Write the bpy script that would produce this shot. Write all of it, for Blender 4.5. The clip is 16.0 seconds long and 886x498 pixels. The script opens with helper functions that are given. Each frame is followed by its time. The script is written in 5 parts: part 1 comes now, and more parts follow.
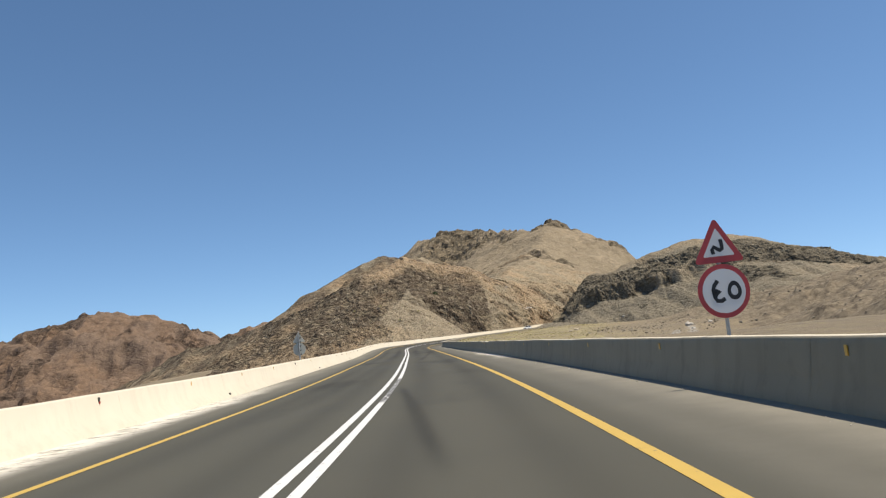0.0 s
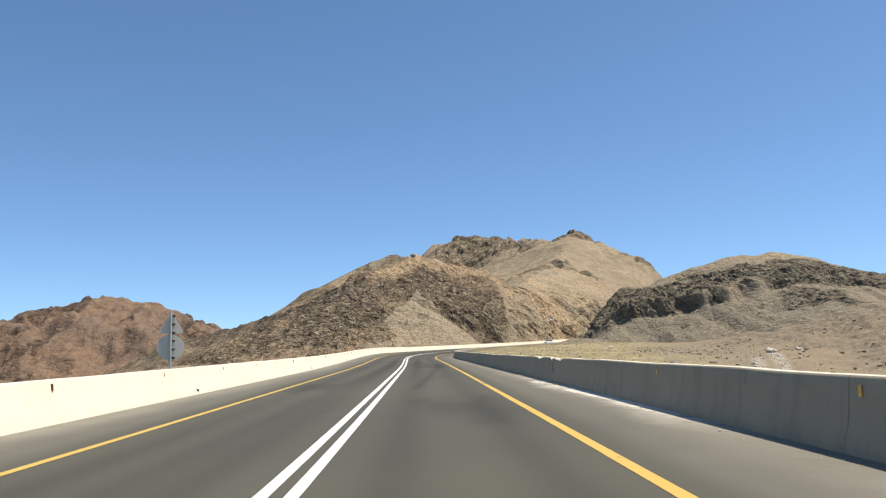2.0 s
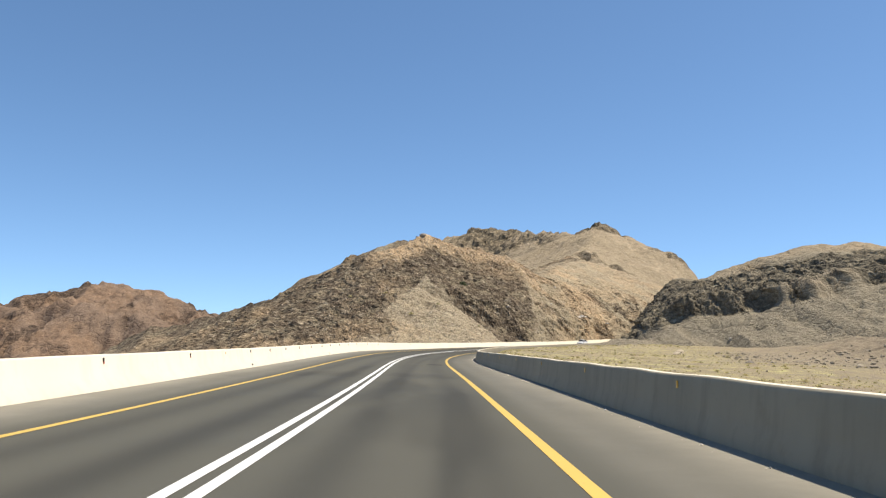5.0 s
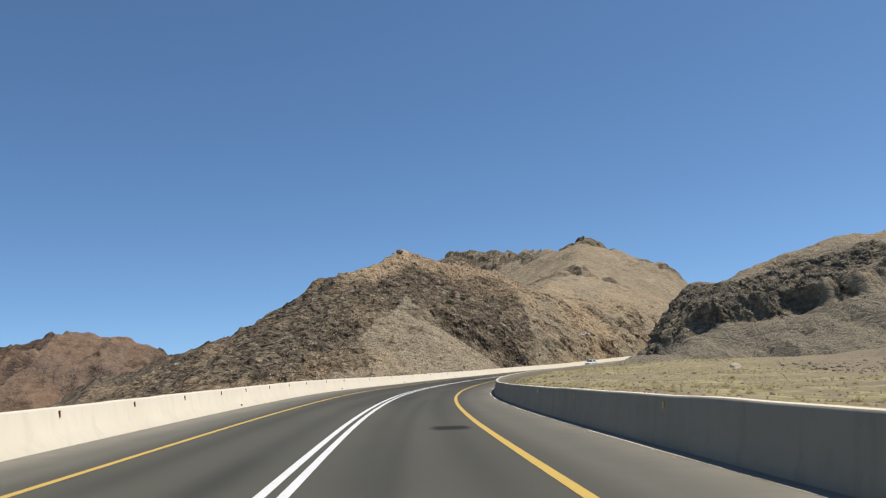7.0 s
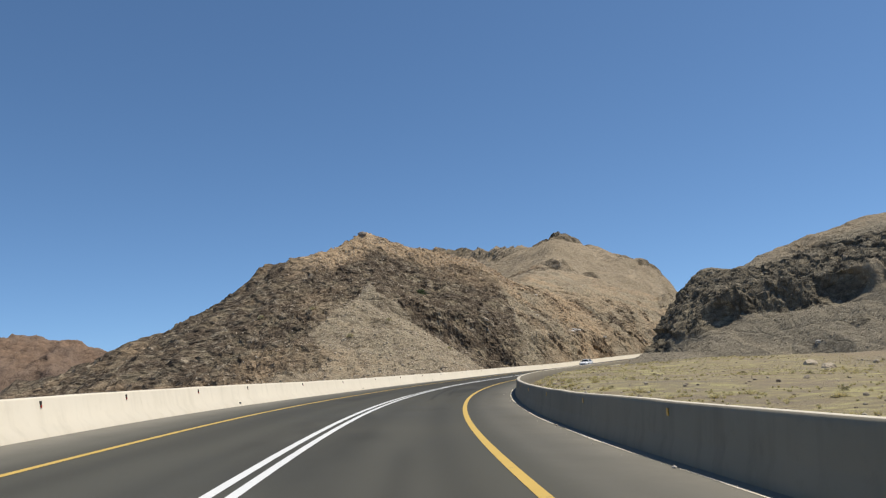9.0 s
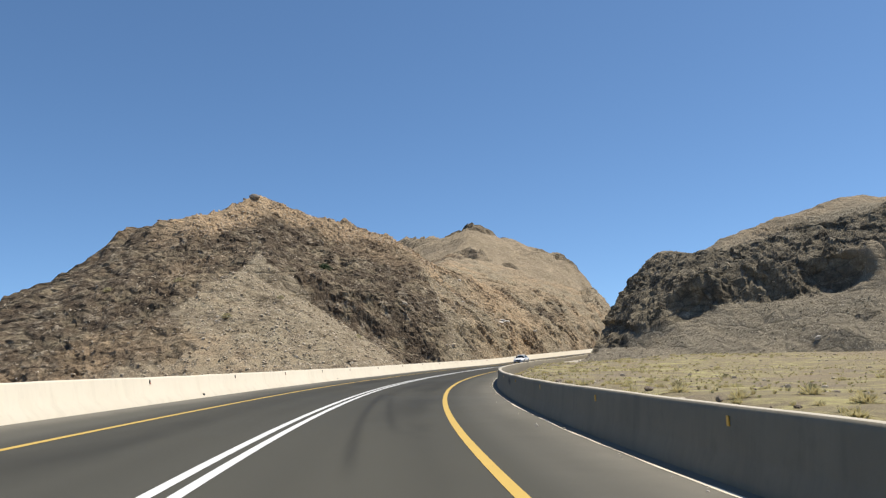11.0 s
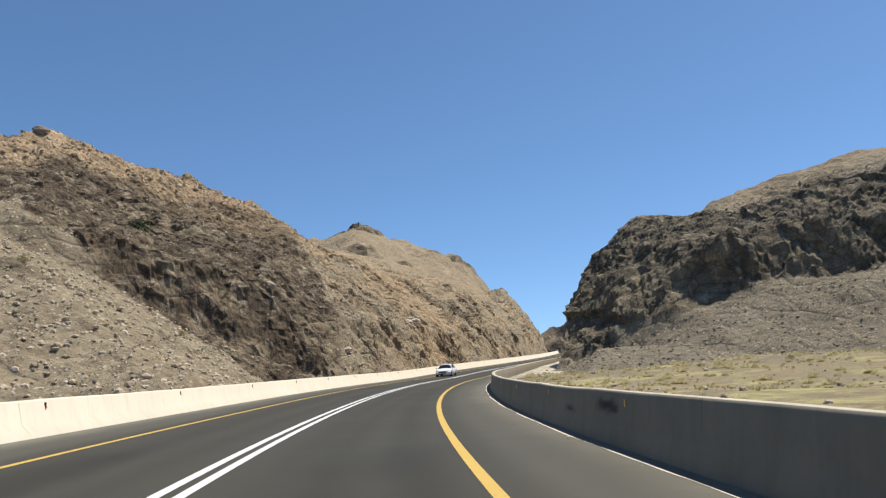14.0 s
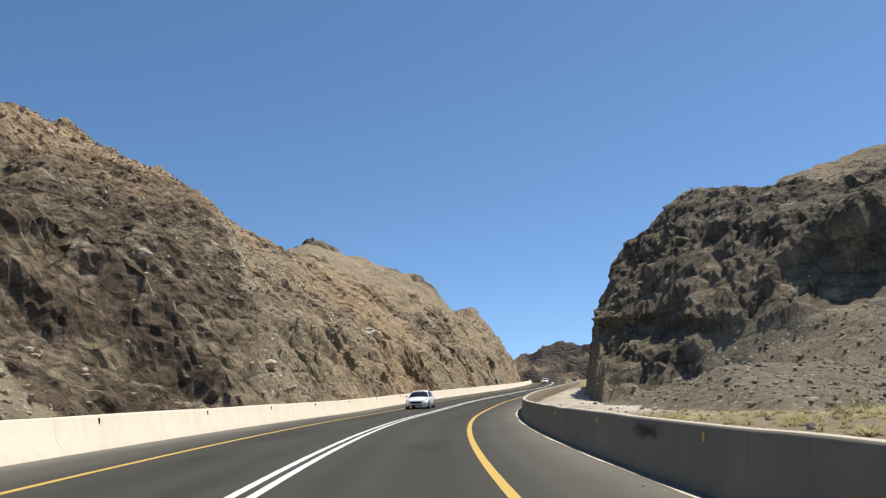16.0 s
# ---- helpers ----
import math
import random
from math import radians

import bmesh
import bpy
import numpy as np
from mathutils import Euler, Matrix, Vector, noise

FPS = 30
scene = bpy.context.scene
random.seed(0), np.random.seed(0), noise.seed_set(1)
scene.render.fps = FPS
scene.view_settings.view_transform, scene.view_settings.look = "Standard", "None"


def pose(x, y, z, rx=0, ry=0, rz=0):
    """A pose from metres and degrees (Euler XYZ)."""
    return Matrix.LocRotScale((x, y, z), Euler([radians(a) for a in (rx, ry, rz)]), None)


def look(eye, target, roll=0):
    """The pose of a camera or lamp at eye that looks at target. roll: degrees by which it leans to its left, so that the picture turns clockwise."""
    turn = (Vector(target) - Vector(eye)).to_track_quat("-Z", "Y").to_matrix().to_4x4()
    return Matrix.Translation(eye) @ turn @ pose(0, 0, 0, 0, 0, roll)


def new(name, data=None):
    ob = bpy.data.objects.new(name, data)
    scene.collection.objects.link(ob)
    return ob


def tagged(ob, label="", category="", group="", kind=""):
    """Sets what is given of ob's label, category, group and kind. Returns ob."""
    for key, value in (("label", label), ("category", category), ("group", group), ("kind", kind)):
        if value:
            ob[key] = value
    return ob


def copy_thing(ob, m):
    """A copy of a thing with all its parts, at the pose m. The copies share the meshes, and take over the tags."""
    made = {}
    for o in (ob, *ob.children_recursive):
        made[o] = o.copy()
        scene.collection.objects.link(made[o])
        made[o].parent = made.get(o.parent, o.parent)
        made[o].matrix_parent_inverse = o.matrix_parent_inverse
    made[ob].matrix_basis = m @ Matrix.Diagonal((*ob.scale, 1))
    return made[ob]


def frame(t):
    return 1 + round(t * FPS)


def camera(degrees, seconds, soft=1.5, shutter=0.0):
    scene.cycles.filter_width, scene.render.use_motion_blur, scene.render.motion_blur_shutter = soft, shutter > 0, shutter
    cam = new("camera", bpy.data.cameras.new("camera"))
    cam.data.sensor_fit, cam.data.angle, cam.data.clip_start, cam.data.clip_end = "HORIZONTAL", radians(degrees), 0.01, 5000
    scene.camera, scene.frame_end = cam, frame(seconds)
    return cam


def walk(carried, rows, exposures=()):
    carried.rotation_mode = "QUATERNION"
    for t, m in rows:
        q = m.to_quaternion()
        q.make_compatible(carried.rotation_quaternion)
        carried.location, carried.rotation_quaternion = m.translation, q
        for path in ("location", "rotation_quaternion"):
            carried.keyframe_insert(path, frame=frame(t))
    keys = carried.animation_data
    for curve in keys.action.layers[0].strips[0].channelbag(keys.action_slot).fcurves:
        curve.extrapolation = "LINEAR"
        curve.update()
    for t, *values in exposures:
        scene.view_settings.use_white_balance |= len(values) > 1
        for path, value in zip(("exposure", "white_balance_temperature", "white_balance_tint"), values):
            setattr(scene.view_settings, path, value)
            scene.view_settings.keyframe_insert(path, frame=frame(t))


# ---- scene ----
cam = camera(59.0, 16.0, 1.25)
METRES, EYE, TILT, LEAN, TURN = 240.0, 1.3, 5.8, 5.1, 0.0
ROWS = [
    (0.0, 0.0, 0.0, 0.0, -0.0, 0.0, 0.0),
    (0.5, 0.0002, 0.0322, -0.0035, -0.76, -1.86, 0.0),
    (1.0, -0.0004, 0.0634, -0.0074, -0.28, -3.17, 0.16),
    (1.5, -0.0016, 0.0952, -0.011, 1.04, -2.44, -1.55),
    (2.0, -0.0025, 0.1283, -0.0146, 1.08, 0.6, -3.86),
    (2.5, -0.0033, 0.1565, -0.0169, 0.16, 1.73, -4.01),
    (3.0, -0.0045, 0.187, -0.0207, -0.31, 0.44, -2.66),
    (3.5, -0.0044, 0.2182, -0.0253, -1.26, -1.55, -1.67),
    (4.0, -0.0052, 0.2487, -0.0294, -1.46, -2.68, -1.38),
    (4.5, -0.0062, 0.2789, -0.0327, -0.07, -1.81, -3.42),
    (5.0, -0.0081, 0.313, -0.0366, 2.05, 0.38, -5.42),
    (7.5, -0.0175, 0.4666, -0.0537, -0.14, 2.69, -1.31),
    (8.0, -0.0189, 0.4973, -0.0574, -1.08, 2.68, -1.56),
    (10.5, -0.0183, 0.6518, -0.0755, -5.46, 3.61, -2.81),
    (11.0, -0.0162, 0.6831, -0.0785, -9.04, 3.08, -3.7),
    (11.5, -0.0133, 0.7137, -0.0818, -11.8, 2.73, -3.67),
    (12.0, -0.0094, 0.7442, -0.0846, -14.2, 2.63, -3.41),
    (12.5, -0.0052, 0.7748, -0.0876, -14.74, 3.01, -3.11),
    (13.0, -0.0002, 0.8056, -0.0904, -15.0, 3.45, -3.08),
    (13.5, 0.0057, 0.8362, -0.0933, -16.26, 4.06, -3.22),
    (14.0, 0.0119, 0.8669, -0.0957, -17.65, 4.63, -3.31),
    (14.5, 0.0195, 0.8976, -0.0983, -18.84, 5.49, -3.68),
    (15.0, 0.0274, 0.9276, -0.1005, -19.41, 5.92, -4.33),
    (15.5, 0.0359, 0.9574, -0.1028, -19.99, 6.23, -4.75),
    (16.0, 0.0453, 0.9869, -0.1049, -20.93, 6.98, -4.65),
]
EXPOSURES = [(0, -0.05, 6800, 10), (1.0, 0.26, 6650, 10), (1.5, 0.28, 6700, 10), (2.0, 0.22, 6750, 10), (2.5, -0.05, 6700, 10), (3.0, -0.05, 6600, 10), (3.5, 0.2, 6700, 10), (4.5, 0.34, 6900, 10), (5.0, 0.33, 6850, 10),
             (7.5, -0.22, 6450, 10), (8.0, -0.22, 6450, 10), (10.5, -0.1, 6450, 10), (11.0, 0.02, 6500, 10), (12.5, 0.18, 6500, 10), (14.0, 0.08, 6500, 10), (16, 0.05, 6500, 10)]
# small shifts of the eye (seconds, to the right, up)
SHIFT = [(0, -0.12, 0.12), (0.5, -0.22, 0.067), (1.0, -0.194, 0.118), (1.5, -0.101, 0.057), (2.0, -0.055, -0.001), (2.5, 0.073, -0.242), (3.0, 0.26, -0.197),
         (3.5, 0.191, 0.026), (4.0, 0.277, 0.114), (4.5, 0.268, 0.061), (5, 0.356, 0.011), (7.5, 0.379, -0.123), (8, 0.431, -0.104), (10.5, 0.033, 0.021),
         (11.0, 0.011, -0.008), (11.5, -0.04, 0.022), (12, -0.154, -0.006), (13.0, -0.164, 0.068), (14.0, -0.214, 0.023), (15.0, -0.412, -0.005), (16, -0.605, -0.022)]


def shift(t):
    right, up = [float(np.interp(t, [r[0] for r in SHIFT], [r[k] for r in SHIFT])) for k in (1, 2)]
    return pose(right, 0, up)


walk(cam, [(t, shift(t) @ pose(0, 0, EYE, TILT, LEAN, TURN) @ pose(METRES * x, METRES * y, METRES * z, 90 + pitch, roll, yaw)) for t, x, y, z, yaw, pitch, roll in ROWS], EXPOSURES)

# ---- light ----
SUN_AZ, SUN_EL = radians(91), radians(66)      # azimuth from +y towards +x
world = bpy.data.worlds.new("sky")
scene.world = world
world.use_nodes = True
wn = world.node_tree.nodes
sky = wn.new("ShaderNodeTexSky")
sky.sky_type, sky.sun_disc = "NISHITA", False
sky.sun_elevation, sky.sun_rotation = SUN_EL, SUN_AZ
sky.altitude, sky.air_density, sky.dust_density, sky.ozone_density = 2600, 0.9, 2.2, 4.0
wn["Background"].inputs["Strength"].default_value = 0.160
tint = wn.new("ShaderNodeHueSaturation")
tint.inputs["Hue"].default_value, tint.inputs["Saturation"].default_value = 0.4945, 1.06
up = wn.new("ShaderNodeTexCoord")
raised = wn.new("ShaderNodeMapping")
raised.inputs["Location"].default_value = (0, 0, 0.07)
world.node_tree.links.new(up.outputs["Generated"], raised.inputs["Vector"])
world.node_tree.links.new(raised.outputs[0], sky.inputs["Vector"])
world.node_tree.links.new(sky.outputs[0], tint.inputs["Color"])
world.node_tree.links.new(tint.outputs[0], wn["Background"].inputs["Color"])
sun = new("sun", bpy.data.lights.new("sun", "SUN"))
sun.data.energy, sun.data.angle, sun.data.color = 5.0, radians(0.5), (1.0, 0.93, 0.81)
to_sun = Vector((math.sin(SUN_AZ) * math.cos(SUN_EL), math.cos(SUN_AZ) * math.cos(SUN_EL), math.sin(SUN_EL)))
sun.matrix_world = look(to_sun * 300, (0, 0, 0))

# ---- noise on arrays ----
def hashed(ix, iy, iz, seed):
    h = (ix.astype(np.int64) * 374761393 + iy.astype(np.int64) * 668265263 + iz.astype(np.int64) * 2147483647 + seed * 974711) & 0xFFFFFFFF
    h = ((h ^ (h >> 13)) * 1274126177) & 0xFFFFFFFF
    h = ((h ^ (h >> 15)) * 2246822519) & 0xFFFFFFFF
    return (h ^ (h >> 16)) / 4294967295.0


def value_noise(x, y, z, seed=0):
    fx, fy, fz = np.floor(x), np.floor(y), np.floor(z)
    ux, uy, uz = x - fx, y - fy, z - fz
    ux, uy, uz = [u * u * u * (u * (u * 6 - 15) + 10) for u in (ux, uy, uz)]
    out = 0
    for i in (0, 1):
        for j in (0, 1):
            for k in (0, 1):
                w = (ux if i else 1 - ux) * (uy if j else 1 - uy) * (uz if k else 1 - uz)
                out = out + w * hashed(fx + i, fy + j, fz + k, seed)
    return out * 2 - 1


def fbm(x, y, z, size, octaves=4, seed=0, ridged=False):
    out, amp, total = 0, 1.0, 0.0
    for o in range(octaves):
        n = value_noise(x / size + 17.3 * o, y / size - 9.1 * o, z / size + 3.7 * o, seed + o)
        out = out + amp * ((1 - 2 * np.abs(n)) if ridged else n)
        total, amp, size = total + amp, amp * 0.5, size * 0.48
    return out / total


def blocks(x, y, z, size, seed=0):
    """Cell noise: a random number for each block, and the nearness of its joints."""
    x, y, z = x / size, y / size, z / size
    fx, fy, fz = np.floor(x), np.floor(y), np.floor(z)
    d1 = np.full(x.shape, 9.0)
    d2, best = d1.copy(), np.zeros(x.shape)
    for i in (-1, 0, 1):
        for j in (-1, 0, 1):
            for k in (-1, 0, 1):
                cx, cy, cz = fx + i, fy + j, fz + k
                d = ((cx + hashed(cx, cy, cz, seed) - x) ** 2 + (cy + hashed(cx, cy, cz, seed + 1) - y) ** 2 + (cz + hashed(cx, cy, cz, seed + 2) - z) ** 2)
                near = d < d1
                d2 = np.where(near, d1, np.minimum(d2, d))
                best = np.where(near, hashed(cx, cy, cz, seed + 3), best)
                d1 = np.where(near, d, d1)
    return best * 2 - 1, np.sqrt(d2) - np.sqrt(d1)


def smooth(a, b, x):
    t = np.clip((x - a) / (b - a), 0, 1)
    return t * t * (3 - 2 * t)


# ---- the road's line: s along it, u across it to the right ----
STEP = 0.5
S = np.arange(-120.0, 700.0, STEP)
HEADING = np.interp(S, [-120, 0, 40, 80, 120, 150, 180, 210, 245, 290, 330, 370, 420, 500, 700],
                    [0.56, 0.56, -2.22, -2.33, -3.36, 0.30, 6.44, 12.40, 18.47, 26.67, 34.0, 34.5, 31.0, 28.0, 40.0])
SOFT = np.hanning(61) / np.hanning(61).sum()


def softened(a):
    return np.convolve(np.pad(a, 30, mode="edge"), SOFT, "valid")


HEADING = np.radians(softened(HEADING))
ROAD_X, ROAD_Y = np.cumsum(np.sin(HEADING)) * STEP, np.cumsum(np.cos(HEADING)) * STEP
ZERO = int(120 / STEP)
ROAD_X, ROAD_Y = ROAD_X - ROAD_X[ZERO] - 1.83, ROAD_Y - ROAD_Y[ZERO]
ROAD_Z = softened(np.interp(S, [-120, 0, 30, 60, 90, 120, 150, 190, 240, 300, 400, 700], [1.9, 0.082, -0.365, -0.745, -1.134, -1.395, -1.622, -1.906, -2.078, -1.95, 0.0, 6.0]))
BANK = np.tan(np.radians(softened(np.interp(S, [0, 40, 80, 120, 160, 200, 245, 330, 420], [-0.93, -0.55, 0.16, 1.08, 3.3, 2.0, 1.5, 1.0, 0]))))


def road_xyz(s, u, h=0.0):
    """World place of a point u to the right of the road's middle and h above its surface."""
    x, y, z, a, b = [np.interp(s, S, v) for v in (ROAD_X, ROAD_Y, ROAD_Z, HEADING, BANK)]
    return x + u * np.cos(a), y - u * np.sin(a), z - np.clip(u, -8, 8) * b + h


def road_place(s, u, h=0.0, turn=0.0):
    """A pose on the road: y along it, x to its right."""
    x, y, z = road_xyz(s, u, h)
    return pose(float(x), float(y), float(z), 0, 0, turn - math.degrees(float(np.interp(s, S, HEADING))))


def to_road(x, y):
    """The s and u of places in the world."""
    shape, x, y = np.shape(x), np.ravel(x), np.ravel(y)
    s, u = np.empty(x.size), np.empty(x.size)
    cs, cx, cy, ch = S[::6], ROAD_X[::6], ROAD_Y[::6], HEADING[::6]
    for i in range(0, x.size, 20000):
        px, py = x[i:i + 20000], y[i:i + 20000]
        j = np.argmin((px[:, None] - cx) ** 2 + (py[:, None] - cy) ** 2, axis=1)
        dx, dy = px - cx[j], py - cy[j]
        s[i:i + 20000] = cs[j] + dx * np.sin(ch[j]) + dy * np.cos(ch[j])
        u[i:i + 20000] = dx * np.cos(ch[j]) - dy * np.sin(ch[j])
    return s.reshape(shape), u.reshape(shape)


# ---- materials ----
class Mat:
    """A short hand for node materials."""

    def __init__(self, name, rough=0.8, metal=0.0):
        self.mat = bpy.data.materials.new(name)
        self.mat.use_nodes = True
        self.tree = self.mat.node_tree
        self.bsdf = self.tree.nodes["Principled BSDF"]
        self.bsdf.inputs["Roughness"].default_value, self.bsdf.inputs["Metallic"].default_value = rough, metal
        self.coord = self.node("ShaderNodeTexCoord").outputs["Object"]

    def node(self, kind, **values):
        n = self.tree.nodes.new(kind)
        for key, value in values.items():
            target = n.inputs[key.replace("_", " ")]
            if isinstance(value, bpy.types.NodeSocket):
                self.tree.links.new(value, target)
            else:
                target.default_value = value
        return n

    def noise(self, scale, detail=5, rough=0.6, where=None):
        return self.node("ShaderNodeTexNoise", Vector=where or self.coord, Scale=scale, Detail=detail, Roughness=rough).outputs["Fac"]

    def voronoi(self, scale, feature="F1", out="Distance", where=None):
        n = self.node("ShaderNodeTexVoronoi", Vector=where or self.coord, Scale=scale)
        n.feature = feature
        return n.outputs[out]

    def ramp(self, fac, low, high, a=0.0, b=1.0):
        n = self.node("ShaderNodeMapRange", Value=fac)
        for key, value in (("From Min", low), ("From Max", high), ("To Min", a), ("To Max", b)):
            n.inputs[key].default_value = value
        return n.outputs[0]

    def math(self, op, a, b=0.0):
        n = self.node("ShaderNodeMath")
        n.operation = op
        for i, v in enumerate((a, b)):
            if isinstance(v, bpy.types.NodeSocket):
                self.tree.links.new(v, n.inputs[i])
            else:
                n.inputs[i].default_value = v
        return n.outputs[0]

    def mix(self, fac, a, b, blend="MIX"):
        n = self.node("ShaderNodeMix")
        n.data_type, n.blend_type = "RGBA", blend
        for i, v in ((0, fac), (6, a), (7, b)):
            if isinstance(v, bpy.types.NodeSocket):
                self.tree.links.new(v, n.inputs[i])
            else:
                n.inputs[i].default_value = (*v, 1) if isinstance(v, tuple) and len(v) == 3 else v
        return n.outputs[2]

    def attr(self, name):
        n = self.node("ShaderNodeAttribute")
        n.attribute_name = name
        return n.outputs["Fac"]

    def colour(self, v):
        if isinstance(v, bpy.types.NodeSocket):
            self.tree.links.new(v, self.bsdf.inputs["Base Color"])
        else:
            self.bsdf.inputs["Base Color"].default_value = (*v, 1)
        return self

    def rough(self, v):
        self.tree.links.new(v, self.bsdf.inputs["Roughness"])
        return self

    def bump(self, height, strength=0.5, distance=0.1, normal=None):
        n = self.node("ShaderNodeBump", Height=height, Strength=strength, Distance=distance)
        if normal:
            self.tree.links.new(normal, n.inputs["Normal"])
        self.tree.links.new(n.outputs[0], self.bsdf.inputs["Normal"])
        return n.outputs[0]


def rock_material(name, dark, mid, light, soil, size=1.0, pale=(0.50, 0.385, 0.255)):
    """Bare rock and soil: the mesh says where rock crops out, and where it is weathered warm."""
    m = Mat(name, 0.95)
    m.bsdf.inputs["Specular IOR Level"].default_value = 0.12
    out, warm = m.attr("outcrop"), m.attr("warm")
    bent = m.node("ShaderNodeVectorMath")
    bent.operation = "MULTIPLY_ADD"
    m.tree.links.new(m.node("ShaderNodeTexNoise", Vector=m.coord, Scale=0.3 / size, Detail=4.0).outputs["Color"], bent.inputs[0])
    bent.inputs[1].default_value = (1.3 * size, 1.3 * size, 1.3 * size)
    m.tree.links.new(m.coord, bent.inputs[2])
    bent = bent.outputs[0]
    layer = m.node("ShaderNodeMapping", Vector=bent)
    layer.inputs["Rotation"].default_value, layer.inputs["Scale"].default_value = (0.5, 0.3, 0.3), (0.55, 0.55, 1.0)
    big, fine, grit, dust = m.noise(0.07 / size, 4), m.noise(0.55 / size, 9, 0.72), m.noise(3.5 / size, 7, 0.75), m.noise(0.22 / size, 6, 0.65)
    strata = m.noise(0.8 / size, 8, 0.7, layer.outputs[0])
    joint = m.voronoi(0.55 / size, "DISTANCE_TO_EDGE", "Distance", layer.outputs[0])
    small = m.voronoi(1.9 / size, "DISTANCE_TO_EDGE", "Distance", bent)
    block = m.voronoi(1.1 / size, "F1", "Color", layer.outputs[0])
    rock = m.mix(m.ramp(strata, 0.34, 0.64), dark, mid)
    rock = m.mix(m.math("MULTIPLY", m.ramp(fine, 0.52, 0.70), 0.7), rock, light)
    rock = m.mix(m.math("MULTIPLY", m.ramp(dust, 0.48, 0.66), 0.6), rock, soil)
    shade = m.node("ShaderNodeSeparateColor", Color=block).outputs[0]
    rock = m.mix(1.0, rock, m.mix(shade, (0.72, 0.72, 0.72), (1.3, 1.28, 1.22)), "MULTIPLY")
    crack = m.math("MULTIPLY", m.math("MAXIMUM", m.ramp(joint, 0.05, 0.0), m.math("MULTIPLY", m.ramp(small, 0.07, 0.0), 0.6)), 0.55)
    rock = m.mix(crack, rock, tuple(0.5 * v for v in dark))
    ground = m.mix(m.ramp(big, 0.38, 0.64), soil, tuple(0.3 * a + 0.7 * q for a, q in zip(mid, soil)))
    ground = m.mix(m.math("MULTIPLY", m.ramp(dust, 0.50, 0.66), 0.55), ground, mid)
    ground = m.mix(m.math("MULTIPLY", m.ramp(strata, 0.60, 0.74), 0.3), ground, light)
    fall = m.node("ShaderNodeMapping", Vector=bent)
    fall.inputs["Scale"].default_value = (1.0, 1.0, 0.22)
    runs = m.noise(0.9 / size, 7, 0.7, fall.outputs[0])
    ground = m.mix(m.math("MULTIPLY", m.ramp(runs, 0.50, 0.64), 0.6), ground, tuple(0.65 * a + 0.35 * q for a, q in zip(mid, dark)))
    ground = m.mix(m.math("MULTIPLY", m.ramp(runs, 0.46, 0.34), 0.35), ground, tuple(0.5 * a + 0.5 * q for a, q in zip(light, soil)))
    pebble = m.voronoi(3.4 / size, "F1", "Distance", bent)
    tone = m.node("ShaderNodeSeparateColor", Color=m.voronoi(3.4 / size, "F1", "Color", bent)).outputs[0]
    ground = m.mix(m.math("MULTIPLY", m.ramp(pebble, 0.34, 0.26), m.ramp(tone, 0.72, 0.8)), ground, light)
    ground = m.mix(m.math("MULTIPLY", m.ramp(pebble, 0.32, 0.22), m.ramp(tone, 0.16, 0.10, 0.0, 0.6)), ground, mid)
    ground = m.mix(m.math("MULTIPLY", m.ramp(fine, 0.58, 0.70), 0.4), ground, dark)
    edge = m.math("ADD", out, m.math("MULTIPLY", m.math("SUBTRACT", dust, 0.5), 1.1))
    base = m.mix(m.ramp(edge, 0.32, 0.56), ground, rock)
    weathered = m.mix(m.ramp(strata, 0.35, 0.62), tuple(0.42 * v for v in pale), pale)
    base = m.mix(m.math("MULTIPLY", warm, m.ramp(fine, 0.36, 0.52, 0.25, 0.85)), base, weathered)
    base = m.mix(0.42, base, m.mix(m.ramp(grit, 0.32, 0.68), (0.5, 0.5, 0.5), (1.40, 1.38, 1.34)), "MULTIPLY")
    m.colour(base)
    relief = m.math("ADD", m.math("MULTIPLY", fine, 1.1), m.math("MULTIPLY", strata, 0.5))
    relief = m.math("ADD", relief, m.math("MULTIPLY", m.math("MINIMUM", joint, 0.12), 2.2))
    m.bump(m.math("ADD", relief, m.math("MULTIPLY", grit, 0.3)), 0.75, 0.7 * size)
    return m.mat


